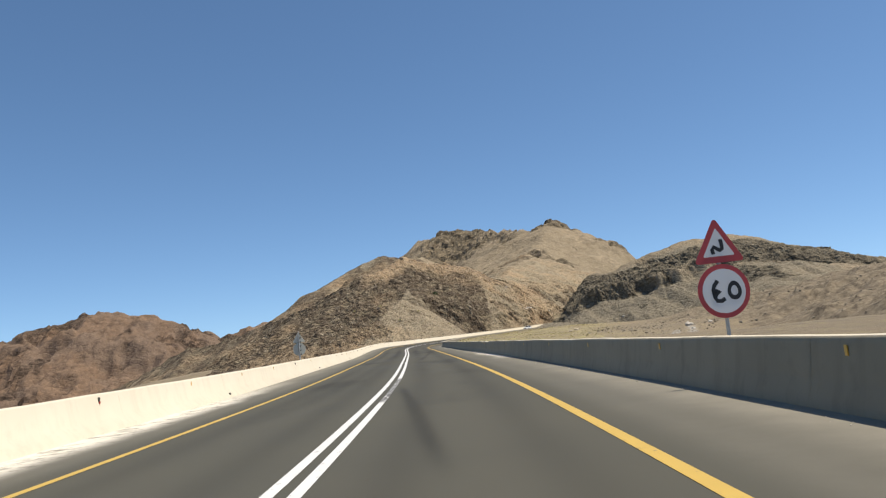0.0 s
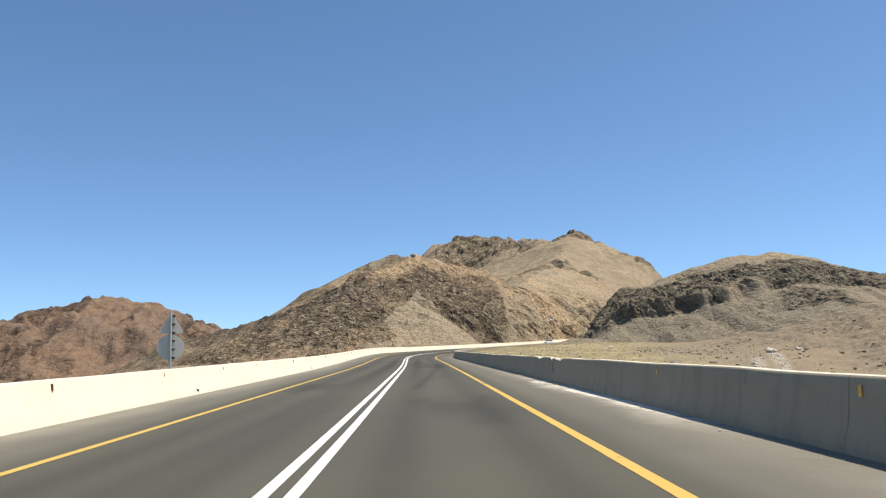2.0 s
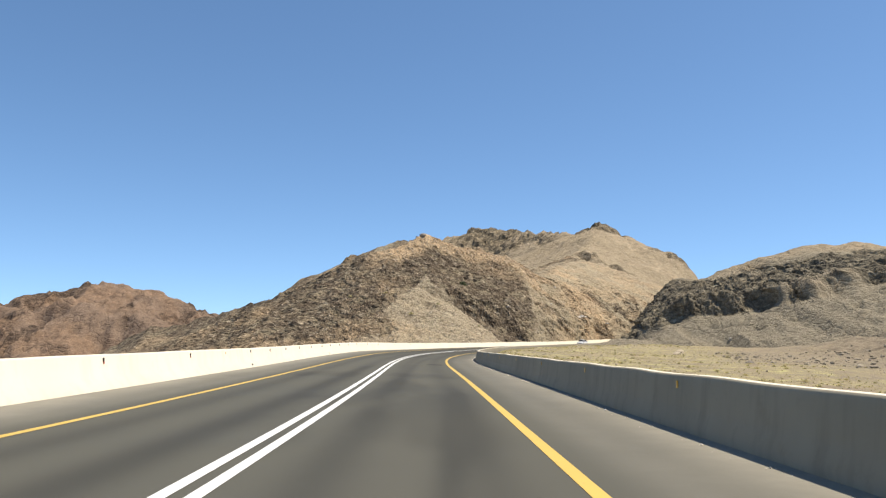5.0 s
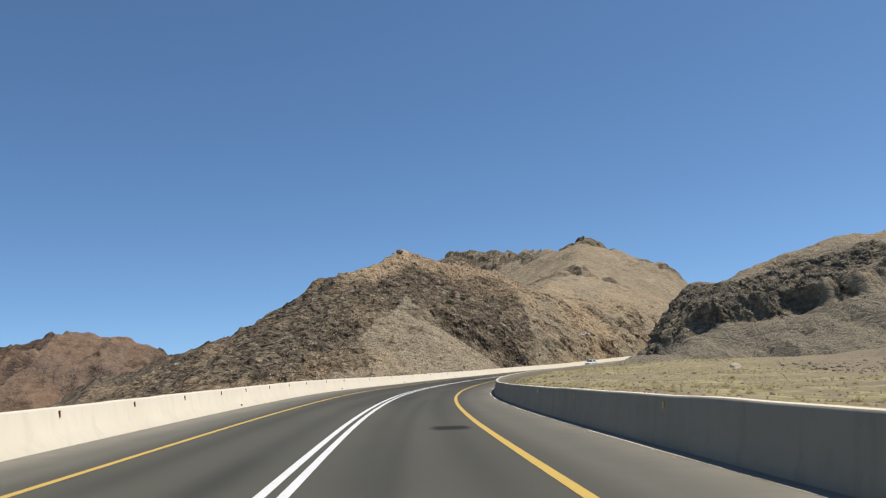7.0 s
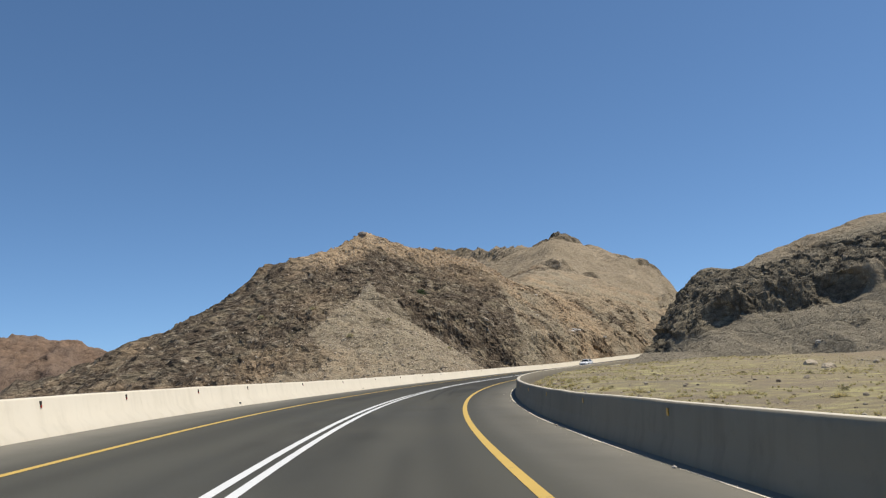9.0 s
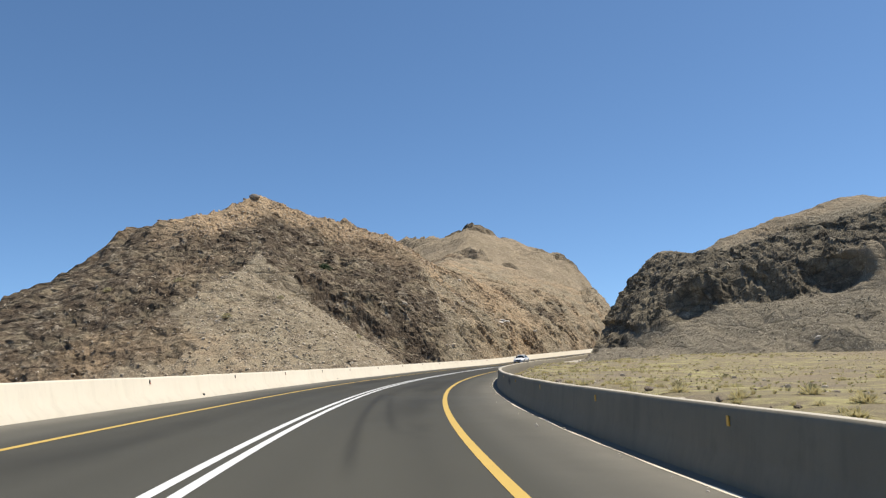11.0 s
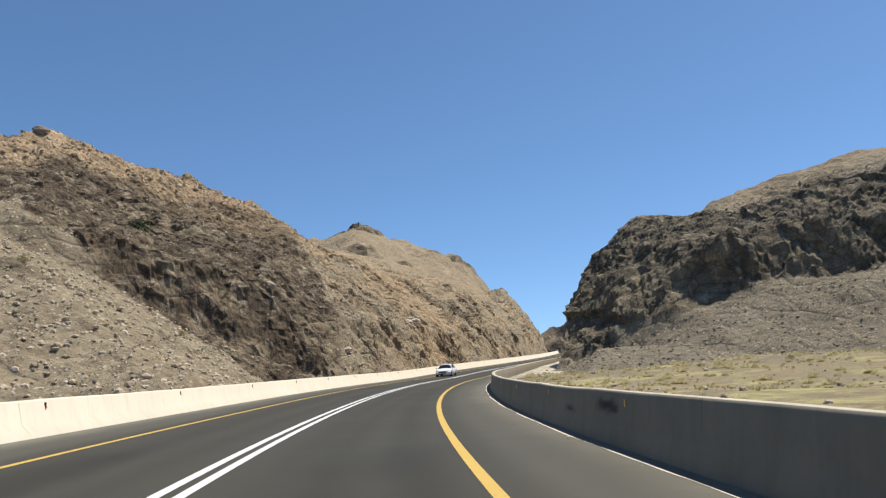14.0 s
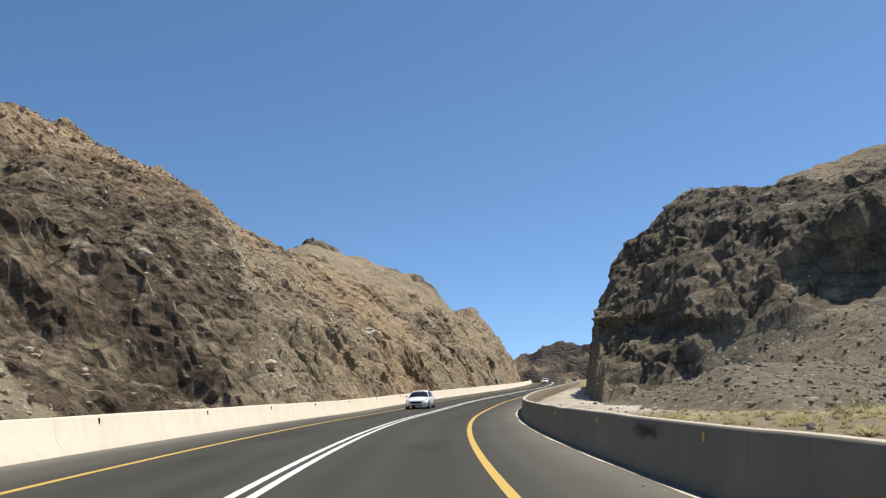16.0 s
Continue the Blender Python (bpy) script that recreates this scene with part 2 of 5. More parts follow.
def asphalt_material():
    m = Mat("asphalt", 0.85)
    m.bsdf.inputs["Specular IOR Level"].default_value = 0.15
    grain, patch, long = m.noise(90, 3, 0.7), m.noise(0.12, 4), m.attr("wheel")
    base = m.mix(grain, (0.061, 0.058, 0.045), (0.118, 0.112, 0.087))
    base = m.mix(m.math("MULTIPLY", m.ramp(patch, 0.4, 0.7), 0.5), base, (0.118, 0.111, 0.086))
    base = m.mix(m.math("MULTIPLY", long, 0.25), base, (0.05, 0.048, 0.042))
    dust = m.math("MULTIPLY", m.attr("dust"), m.ramp(m.noise(0.7, 7, 0.75), 0.25, 0.75, 0.55, 1.0))
    base = m.mix(dust, base, (0.285, 0.262, 0.212))
    base = m.mix(m.math("MULTIPLY", m.attr("sand"), m.ramp(m.noise(2.2, 7, 0.8), 0.38, 0.5)), base, (0.74, 0.69, 0.59))
    # darker asphalt tone further along the road
    base = m.mix(m.math("MULTIPLY", m.attr("far_tone"), 0.75), base, m.mix(grain, (0.036, 0.034, 0.0265), (0.074, 0.0695, 0.054)))
    base = m.mix(m.math("MULTIPLY", long, 0.9), base, (0.6, 0.6, 0.6), "MULTIPLY")
    base = m.mix(m.math("MULTIPLY", m.attr("stain"), 0.85), base, (0.014, 0.013, 0.012))
    m.colour(base)
    m.rough(m.ramp(patch, 0.3, 0.7, 0.72, 0.88))
    m.bump(grain, 0.25, 0.01)
    return m.mat


def concrete_material(name, base, stain, dirt):
    m = Mat(name, 0.9)
    big, mid, fine = m.noise(0.35, 5), m.noise(2.5, 6, 0.65), m.noise(35, 4)
    streak = m.node("ShaderNodeMapping", Vector=m.coord)
    streak.inputs["Scale"].default_value = (2.2, 2.2, 0.25)
    runs = m.noise(1.0, 5, 0.6, streak.outputs[0])
    c = m.mix(m.ramp(big, 0.3, 0.7), base, stain)
    c = m.mix(m.math("MULTIPLY", m.ramp(runs, 0.5, 0.75), 0.5), c, dirt)
    c = m.mix(m.math("MULTIPLY", m.ramp(mid, 0.55, 0.75), 0.35), c, dirt)
    # dark marks: real scuffs, and the painted shadow of the broken notch
    scuff_shade = m.math("MULTIPLY", m.attr("scuff_shade"), m.ramp(m.noise(3, 5, 0.7), 0.15, 0.38))
    # shade of the right barrier, mixed into its colour and mottled by noise
    c = m.mix(m.math("MULTIPLY", m.attr("painted_shade"), m.ramp(m.noise(0.6, 6, 0.7), 0.25, 0.7, 0.5, 1.0)), c, tuple(0.42 * v for v in stain))
    m.colour(m.mix(scuff_shade, c, (0.022, 0.021, 0.019)))
    m.bump(m.math("ADD", mid, m.math("MULTIPLY", fine, 0.3)), 0.35, 0.02)
    return m.mat


def paint_material(name, base, under, wear=0.62):
    m = Mat(name, 0.7)
    along = m.node("ShaderNodeMapping", Vector=m.coord)
    along.inputs["Scale"].default_value = (9, 0.7, 1)
    scrape = m.math("MULTIPLY", m.attr("worn"), m.ramp(m.noise(2.5, 5, 0.7, along.outputs[0]), 0.40, 0.50))
    worn = m.math("MAXIMUM", scrape, m.math("MAXIMUM", m.ramp(m.noise(6, 6, 0.7), wear, wear + 0.1), m.ramp(m.noise(60, 3), 0.66, 0.8)))
    m.colour(m.mix(worn, m.mix(m.noise(1.5, 4), base, tuple(v * 0.85 for v in base)), under))
    m.bump(m.noise(90, 3), 0.2, 0.004)
    return m.mat


def plain_material(name, base, rough=0.6, metal=0.0, vary=0.12, scale=3.0):
    m = Mat(name, rough, metal)
    m.colour(m.mix(m.noise(scale, 5), tuple(v * (1 - vary) for v in base), tuple(min(1, v * (1 + vary)) for v in base)))
    return m.mat


ROCK_LEFT = rock_material("brown_rock", (0.074, 0.056, 0.041), (0.172, 0.132, 0.092), (0.55, 0.47, 0.355), (0.338, 0.282, 0.19), pale=(0.55, 0.395, 0.24))
ROCK_BACK = rock_material("tan_rock", (0.090, 0.072, 0.051), (0.21, 0.169, 0.117), (0.50, 0.43, 0.32), (0.310, 0.248, 0.164), 1.6, (0.47, 0.375, 0.255))
ROCK_RIGHT = rock_material("grey_rock", (0.090, 0.077, 0.058), (0.196, 0.168, 0.124), (0.44, 0.385, 0.29), (0.252, 0.216, 0.154), pale=(0.44, 0.342, 0.225))
ROCK_FAR = rock_material("red_rock", (0.045, 0.034, 0.028), (0.14, 0.10, 0.075), (0.34, 0.25, 0.185), (0.225, 0.160, 0.115), 3.5, (0.31, 0.205, 0.135))
# rock of the knoll, with the shade it lies in put into its colours
ROCK_SHADED = rock_material("shaded_rock", (0.05, 0.046, 0.042), (0.085, 0.076, 0.066), (0.15, 0.13, 0.11), (0.11, 0.095, 0.08), 2.0)
ASPHALT = asphalt_material()
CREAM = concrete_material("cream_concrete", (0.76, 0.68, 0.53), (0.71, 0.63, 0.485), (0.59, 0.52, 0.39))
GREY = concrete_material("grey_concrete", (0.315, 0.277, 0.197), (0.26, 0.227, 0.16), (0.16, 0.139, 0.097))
WHITE_LINE = paint_material("white_paint", (0.78, 0.77, 0.73), (0.12, 0.115, 0.105))
YELLOW_LINE = paint_material("yellow_paint", (0.62, 0.41, 0.085), (0.12, 0.11, 0.09), 0.63)

# ---- meshes ----
def mesh_object(name, verts, faces, material, smooth_faces=True):
    me = bpy.data.meshes.new(name)
    me.from_pydata(verts, [], faces)
    me.materials.append(material)
    if smooth_faces:
        me.polygons.foreach_set("use_smooth", np.ones(len(me.polygons), bool))
    me.update()
    return new(name, me)


def grid_object(name, x, y, z, material, attrs=None, keep=None, flip=False):
    """A sheet from arrays of places."""
    n, m = x.shape
    index = np.arange(n * m).reshape(n, m)
    quads = np.stack((index[:-1, :-1], index[1:, :-1], index[1:, 1:], index[:-1, 1:]), -1)
    if flip:
        quads = quads[..., ::-1]
    if keep is not None:
        quads = quads[keep[:-1, :-1] | keep[1:, :-1] | keep[1:, 1:] | keep[:-1, 1:]]
    quads = quads.reshape(-1, 4)
    me = bpy.data.meshes.new(name)
    me.vertices.add(n * m)
    me.vertices.foreach_set("co", np.stack((x, y, z), -1).astype(np.float32).ravel())
    me.loops.add(quads.size)
    me.loops.foreach_set("vertex_index", quads.ravel().astype(np.int32))
    me.polygons.add(len(quads))
    me.polygons.foreach_set("loop_start", np.arange(0, quads.size, 4, dtype=np.int32))
    soft = np.ones(len(quads), bool)
    if attrs and "outcrop" in attrs:
        soft = np.ravel(attrs["outcrop"])[quads].mean(1) < 0.35
    me.polygons.foreach_set("use_smooth", soft)
    me.materials.append(material)
    for key, values in (attrs or {}).items():
        a = me.attributes.new(key, "FLOAT", "POINT")
        a.data.foreach_set("value", np.broadcast_to(values, x.shape).astype(np.float32).ravel())
    me.update(calc_edges=True)
    me.validate()
    return new(name, me)


def displaced(x, y, z, amount):
    """Moves a sheet along its own normals."""
    p = np.stack((x, y, z), -1)
    n = np.cross(np.gradient(p, axis=0), np.gradient(p, axis=1))
    n /= np.linalg.norm(n, axis=-1, keepdims=True) + 1e-9
    n *= np.sign(n[..., 2:3] + 1e-9)
    p = p + n * amount[..., None]
    return p[..., 0], p[..., 1], p[..., 2]


def ridge(x, y, line, drop):
    """The highest of the slopes that fall away from a crest line, with the distance to the crest and its height there."""
    z, best, height = np.full(x.shape, -1e9), np.full(x.shape, 1e9), np.zeros(x.shape)
    for (ax, ay, az), (bx, by, bz) in zip(line[:-1], line[1:]):
        dx, dy = bx - ax, by - ay
        t = np.clip(((x - ax) * dx + (y - ay) * dy) / (dx * dx + dy * dy), 0, 1)
        d = np.hypot(x - ax - t * dx, y - ay - t * dy)
        h = az + t * (bz - az)
        here = h - drop(d, h)
        z = np.maximum(z, here)
        near = d < best
        best, height = np.where(near, d, best), np.where(near, h, height)
    return z, best, height


def facets(x, y, z, size, seed=0, tilt=1.0):
    """Broken rock: each block has its own offset and its own tilted face; also the nearness of its joints."""
    x, y, z = x / size, y / size, z / size
    fx, fy, fz = np.floor(x), np.floor(y), np.floor(z)
    d1 = np.full(x.shape, 9.0)
    d2, face = d1.copy(), np.zeros(x.shape)
    for i in (-1, 0, 1):
        for j in (-1, 0, 1):
            for k in (-1, 0, 1):
                cx, cy, cz = fx + i, fy + j, fz + k
                a, b, c = hashed(cx, cy, cz, seed), hashed(cx, cy, cz, seed + 1), hashed(cx, cy, cz, seed + 2)
                dx, dy, dz = x - cx - a, y - cy - b, z - cz - c
                d = dx * dx + dy * dy + dz * dz
                near = d < d1
                d2 = np.where(near, d1, np.minimum(d2, d))
                plane = hashed(cx, cy, cz, seed + 3) * 2 - 1 + tilt * 1.4 * ((b - 0.5) * dx + (c - 0.5) * dy + (a - 0.45) * dz)
                face = np.where(near, plane, face)
                d1 = np.where(near, d, d1)
    return face, np.sqrt(d2) - np.sqrt(d1)


def crags(x, y, z, seed, large, coarse=1.0):
    """Bedrock: leaning ribs and clefts, and angular blocks of three sizes between open joints."""
    wx, wy, wz = fbm(x, y, z, 9, 3, seed), fbm(y, z, x, 9, 3, seed + 2), fbm(z, x, y, 9, 3, seed + 3)
    ribs = fbm(x + 3 * wx + 0.25 * z, y + 3 * wy, z * 0.35, large, 4, seed + 4, True) - 0.35
    px, py, pz = x + 1.6 * wx + 0.35 * z, y + 1.6 * wy - 0.15 * z, z * 0.72 + 1.6 * wz - 0.2 * x
    mass, cleft = facets(px, py, pz, 0.62 * large, seed + 24, 0.7)
    tall, crack = facets(px, py, pz, 3.0, seed + 8, 0.7)
    rock, joint = facets(px + 0.4 * wy, py, pz * 1.25, 1.5, seed + 12)
    chip, seam = facets(px, py + 0.3 * wz, pz * 1.2, 0.7, seed + 16)
    rough = fbm(x, y, z, 1.3, 3, seed + 20, True) - 0.4
    split = smooth(0.66, 0.9, fbm(x + 1.5 * wx + 0.2 * z, y + 1.5 * wy, z * 0.16, 5.5, 2, seed + 30, True))
    return ((0.6 + 0.7 * coarse) * ribs + coarse * (0.95 * mass - 0.5 * np.exp(-cleft * 9) + 0.5 * tall - 0.32 * np.exp(-crack * 10))
            + 0.32 * rock - 0.2 * np.exp(-joint * 9) + 0.19 * chip - 0.1 * np.exp(-seam * 8) + 0.25 * rough - (0.15 + 0.5 * coarse) * split)


# ---- the hills ----
CREST_B = [(-230, 470, -30), (-120, 375, 3), (-83, 350, 8.8), (-63, 335, 12.5), (-52, 323, 17), (-43, 310, 19.8), (-35, 303, 24.0), (-29, 298, 23.8), (-23, 299, 25.6), (-14, 312, 32.8), (-4, 316, 29.8), (0, 318, 28.6), (7, 324, 28.6), (13, 330, 27.0), (18, 336, 25.6)]
CREST_E = [(-150, 560, -20), (-75, 470, 12), (-53, 448, 30), (-45, 445, 43), (-33, 445, 46), (-14, 450, 44), (8, 470, 40)]
SPUR_C = [(22, 347, 20.8), (31, 380, 26), (52, 470, 41), (75, 560, 60), (96, 639, 80)]
BACK_C = [(96, 639, 80.5), (88, 652, 80.5), (76, 670, 81.5), (70, 700, 82), (53, 770, 94), (38, 800, 99), (14, 818, 107), (-60, 900, 80), (-150, 980, 30)]
FLANK_C = [(96, 639, 80.5), (112, 606, 67), (127, 582, 56), (131, 560, 49), (129, 516, 37), (117, 475, 34.5), (107, 442, 26.5), (100, 424, 20.5), (90, 402, 16), (80, 388, 13)]


def left_natural(x, y):
    """Height of the ground left of the road, before the cut, with the distance to the near crest."""
    near, d, _ = ridge(x, y, CREST_B, lambda d, h: 0.465 * d + 4.5 * (1 - np.exp(-d / 8.0)))
    ahead = np.maximum(-((x - 13) * 0.32 + (y - 330) * 0.95), 0)
    spur = ridge(x, y, SPUR_C, lambda d, h: 0.30 * d + 0.0016 * d * d)[0] - 0.55 * ahead
    back = ridge(x, y, BACK_C, lambda d, h: 0.62 * d)[0]
    flank = ridge(x, y, FLANK_C, lambda d, h: 0.30 * d + 0.0012 * d * d)[0]
    behind = ridge(x, y, CREST_E, lambda d, h: 0.55 * d)[0]
    far = np.maximum(np.maximum(spur, behind), np.maximum(back, flank))
    # the mountain breaks off steeply on its right
    far = far - 0.55 * np.maximum(0, x - np.interp(y, [400, 440, 516, 580, 640, 900], [112, 118, 133, 133, 126, 120]))
    return np.maximum(near, far), d, near > spur


def hill_left():
    s = np.concatenate((np.arange(100, 190, 1.0), np.arange(190, 240, 0.5), np.arange(240, 345, 0.2), np.arange(345, 400, 0.5), np.arange(400, 470, 1.5)))
    u = -np.concatenate((np.arange(7.6, 50, 0.2), np.arange(50, 110, 0.7), np.arange(110, 260, 3.0)))
    s, u = np.meshgrid(s, u, indexing="ij")
    x, y, road = road_xyz(s, u)
    wob = fbm(x, y, 0 * x, 34, 4, 5)
    z, d, on_b = left_natural(x + 4 * wob, y + 4 * fbm(x, y, 0 * x, 30, 3, 9))
    z = z + 1.8 * (fbm(x, y, 0 * x, 22, 5, 3, True) - 0.5) + 0.7 * (fbm(x, y, 0 * x, 6.5, 4, 4, True) - 0.5)
    # the cut beside the road
    foot = 8.6 + 0.8 * fbm(s, 0 * s, 0 * s, 18, 3, 7)
    reach = np.maximum(-u - foot, 0)
    steep = 1.35 + 0.2 * fbm(s, u * 0.3, 0 * s, 26, 3, 8)
    wall = 8.0 + 2.5 * smooth(375, 400, s) + 1.5 * fbm(s, 0 * s, 0 * s, 30, 3, 18)
    sheer = np.minimum(2.5 * reach, wall + (0.95 - 0.12 * smooth(310, 330, s) + 0.5 * smooth(345, 400, s)) * (reach - wall / 2.5))
    far_end = smooth(284, 297, s)
    cut = road - 0.3 + steep * reach * (1 - far_end) + sheer * far_end
    cliff_foot = np.interp(-u, [8, 12, 15, 19, 22, 25, 30, 36, 46], [286, 285, 281.5, 280, 275, 271.5, 269, 269, 280]) + 2.5 * fbm(s, u, 0 * s, 8, 3, 19)
    fan = road - 0.3 + 0.60 * reach + 1.7 * np.maximum(s - cliff_foot, 0) + 0.5 * np.maximum(255 - s, 0)
    cut = np.minimum(cut, fan)
    is_cut = cut < z
    z = np.minimum(z, cut)
    # a fan of talus runs down between broken rock on its left and the dark rock face on its right
    sw = s + 3.0 * fbm(x, y, z, 9, 4, 6)
    right_edge = np.interp(-u, [8, 13, 19, 24, 28, 32, 38, 46], [268, 269.5, 273, 273.5, 273, 273, 279, 296])
    left_edge = np.interp(-u, [8, 20, 37, 41], [222, 238, 258, 279])
    tan_edge = np.interp(-u, [8, 10, 12, 14, 16, 20, 26, 34, 48], [287, 289, 295.5, 297, 302, 307, 314, 319, 322])
    band = smooth(-1.2, 1.2, sw - right_edge) * smooth(3.5, -3.5, sw - tan_edge)
    rim = smooth(7.5, 3.0, d + 2.5 * wob) * smooth(-33, -24, x)
    out = np.clip(np.maximum(band * (1 - 0.6 * rim), is_cut * smooth(285, 300, s) * np.clip(0.26 + 0.5 * fbm(x + 0.5 * z, y, z, 6, 5, 29), 0, 0.55)), 0, 1)
    above = -u + 3.0 * wob - np.interp(s, [200, 230, 250, 262, 272, 280], [36, 36, 37, 35, 35, 38])
    out = np.maximum(out, 0.95 * smooth(-1.5, 2.5, above) * smooth(300, 290, s) * (1 - 0.6 * rim))
    out = np.maximum(out, 0.75 * smooth(3, -5, sw - left_edge) * smooth(-0.25, 0.2, fbm(x, y, z, 10, 5, 28)))
    out = np.maximum(out, 0.5 * smooth(0.12, 0.5, fbm(x, y, z, 9, 5, 21)))
    out = np.maximum(out, 0.6 * smooth(0.1, 0.4, fbm(x, y, z * 0.5, 7, 4, 23)) * smooth(296, 304, s) * smooth(-34, -20, u))
    out = np.maximum(out, 0.8 * smooth(-22, -46, x + 8 * wob) * smooth(-0.15, 0.25, fbm(x, y, z, 8, 5, 26)))
    out = np.maximum(out, 0.85 * smooth(62, 80, -u) * smooth(-0.25, 0.2, fbm(x, y, z, 13, 4, 27)))
    warm = np.clip(rim * on_b + 0.5 * smooth(294, 312, s) * smooth(-0.25, 0.25, fbm(x, y, z, 9, 4, 33)) + 0.5 * (1 - band) * smooth(0.12, 0.4, fbm(x, y, z, 18, 4, 34)), 0, 1)
    shape = crags(x, y, z, 400, 13, 0.3)
    soil = 0.34 * fbm(x, y, z, 1.6, 4, 14) + 0.5 * fbm(x, y, z, 6, 3, 15) + 0.22 * smooth(0.25, 0.7, fbm(x, y, z, 2.2, 3, 16)) * blocks(x, y, z, 0.9, 17)[0]
    relief = np.maximum(out, 0.85 * smooth(290, 302, s) * smooth(-42, -26, u + 6 * wob))
    amount = (0.12 + 0.46 * relief) * shape + soil
    # slabs along the dip of the tan cut
    slab, gap = facets(s * 0.36, u * 0.4, 0.8 * z + 0.5 * (s - 300) + 2.5 * wob, 1.5, 700, 0.6)
    chunk, seam = facets(s * 0.8, u * 0.8, 1.2 * z + 0.6 * (s - 300), 1.3, 720, 0.6)
    tan = smooth(-2, 4, sw - tan_edge) * smooth(-44, -30, u + 5 * wob)
    amount = amount + tan * (0.34 * slab - 0.2 * np.exp(-gap * 9) + 0.16 * chunk - 0.1 * np.exp(-seam * 9))
    amount = amount * smooth(7.6, 11, -u) * (1 - 0.7 * smooth(100, 130, -u))
    x, y, z = displaced(x, y, z, amount)
    return grid_object("rocky_hill", x, y, z, ROCK_LEFT, {"outcrop": out, "warm": warm}, z > road - 50, flip=True), (x, y, z, out, s, u), rim * on_b


def hill_back():
    x, y = np.meshgrid(np.concatenate((np.arange(-260, -20, 5.0), np.arange(-20, 200, 2.0), np.arange(200, 330, 6.0))), np.concatenate((np.arange(325, 700, 2.0), np.arange(700, 860, 2.5), np.arange(860, 1060, 8.0))), indexing="ij")
    wx, wy = 9 * fbm(x, y, 0 * x, 70, 4, 41), 9 * fbm(x, y, 0 * x, 70, 4, 44)
    z, d, on_b = left_natural(x + wx, y + wy)
    crag = np.maximum(smooth(30, 10, np.hypot(x - 97, (y - 641) * 0.8)), smooth(90, 30, np.hypot(x - 45, (y - 800) * 0.7)))
    z = z + (5 + 2.5 * crag) * (fbm(x, y, 0 * x, 46, 6, 46, True) - 0.45) * smooth(0, 40, y - 345) + 5.0 * np.maximum(0, 1 - np.hypot(x - 97, (y - 641) * 0.8) / 18)
    s, u = to_road(x, y)
    inside = smooth(262, 245, -u) * smooth(468, 455, s)
    z = z - 4.0 * np.where(u < 0, inside, 1) - 60 * smooth(-60, 20, u)
    out = np.clip(crag + 0.9 * smooth(0.1, 0.4, fbm(x, y, z, 34, 5, 50)), 0, 1)
    rock, joint = blocks(x, y, z, 9, 60)
    x, y, z = displaced(x, y, z, (0.4 + 1.6 * out) * (rock - np.exp(-joint * 6)) + 1.2 * fbm(x, y, z, 11, 4, 52))
    return grid_object("mountain", x, y, z, ROCK_BACK, {"outcrop": out, "warm": 0.8 * smooth(0.0, 0.4, fbm(x, y, z, 28, 4, 55))}, None)


CREST_D = [(43.5, 293, 2.8), (45.5, 296, 6.2), (48.3, 297, 9.0), (50.5, 298, 11.2), (52.5, 298, 14.0), (56.5, 296, 16.8), (64, 295, 17.6), (72, 296, 19.6), (81, 297, 23.9), (97, 294, 26.5), (108, 298, 27.2), (119, 302, 26.6), (150, 304, 19.2), (170, 308, 14), (195, 315, 9), (260, 350, 0), (320, 400, -6)]


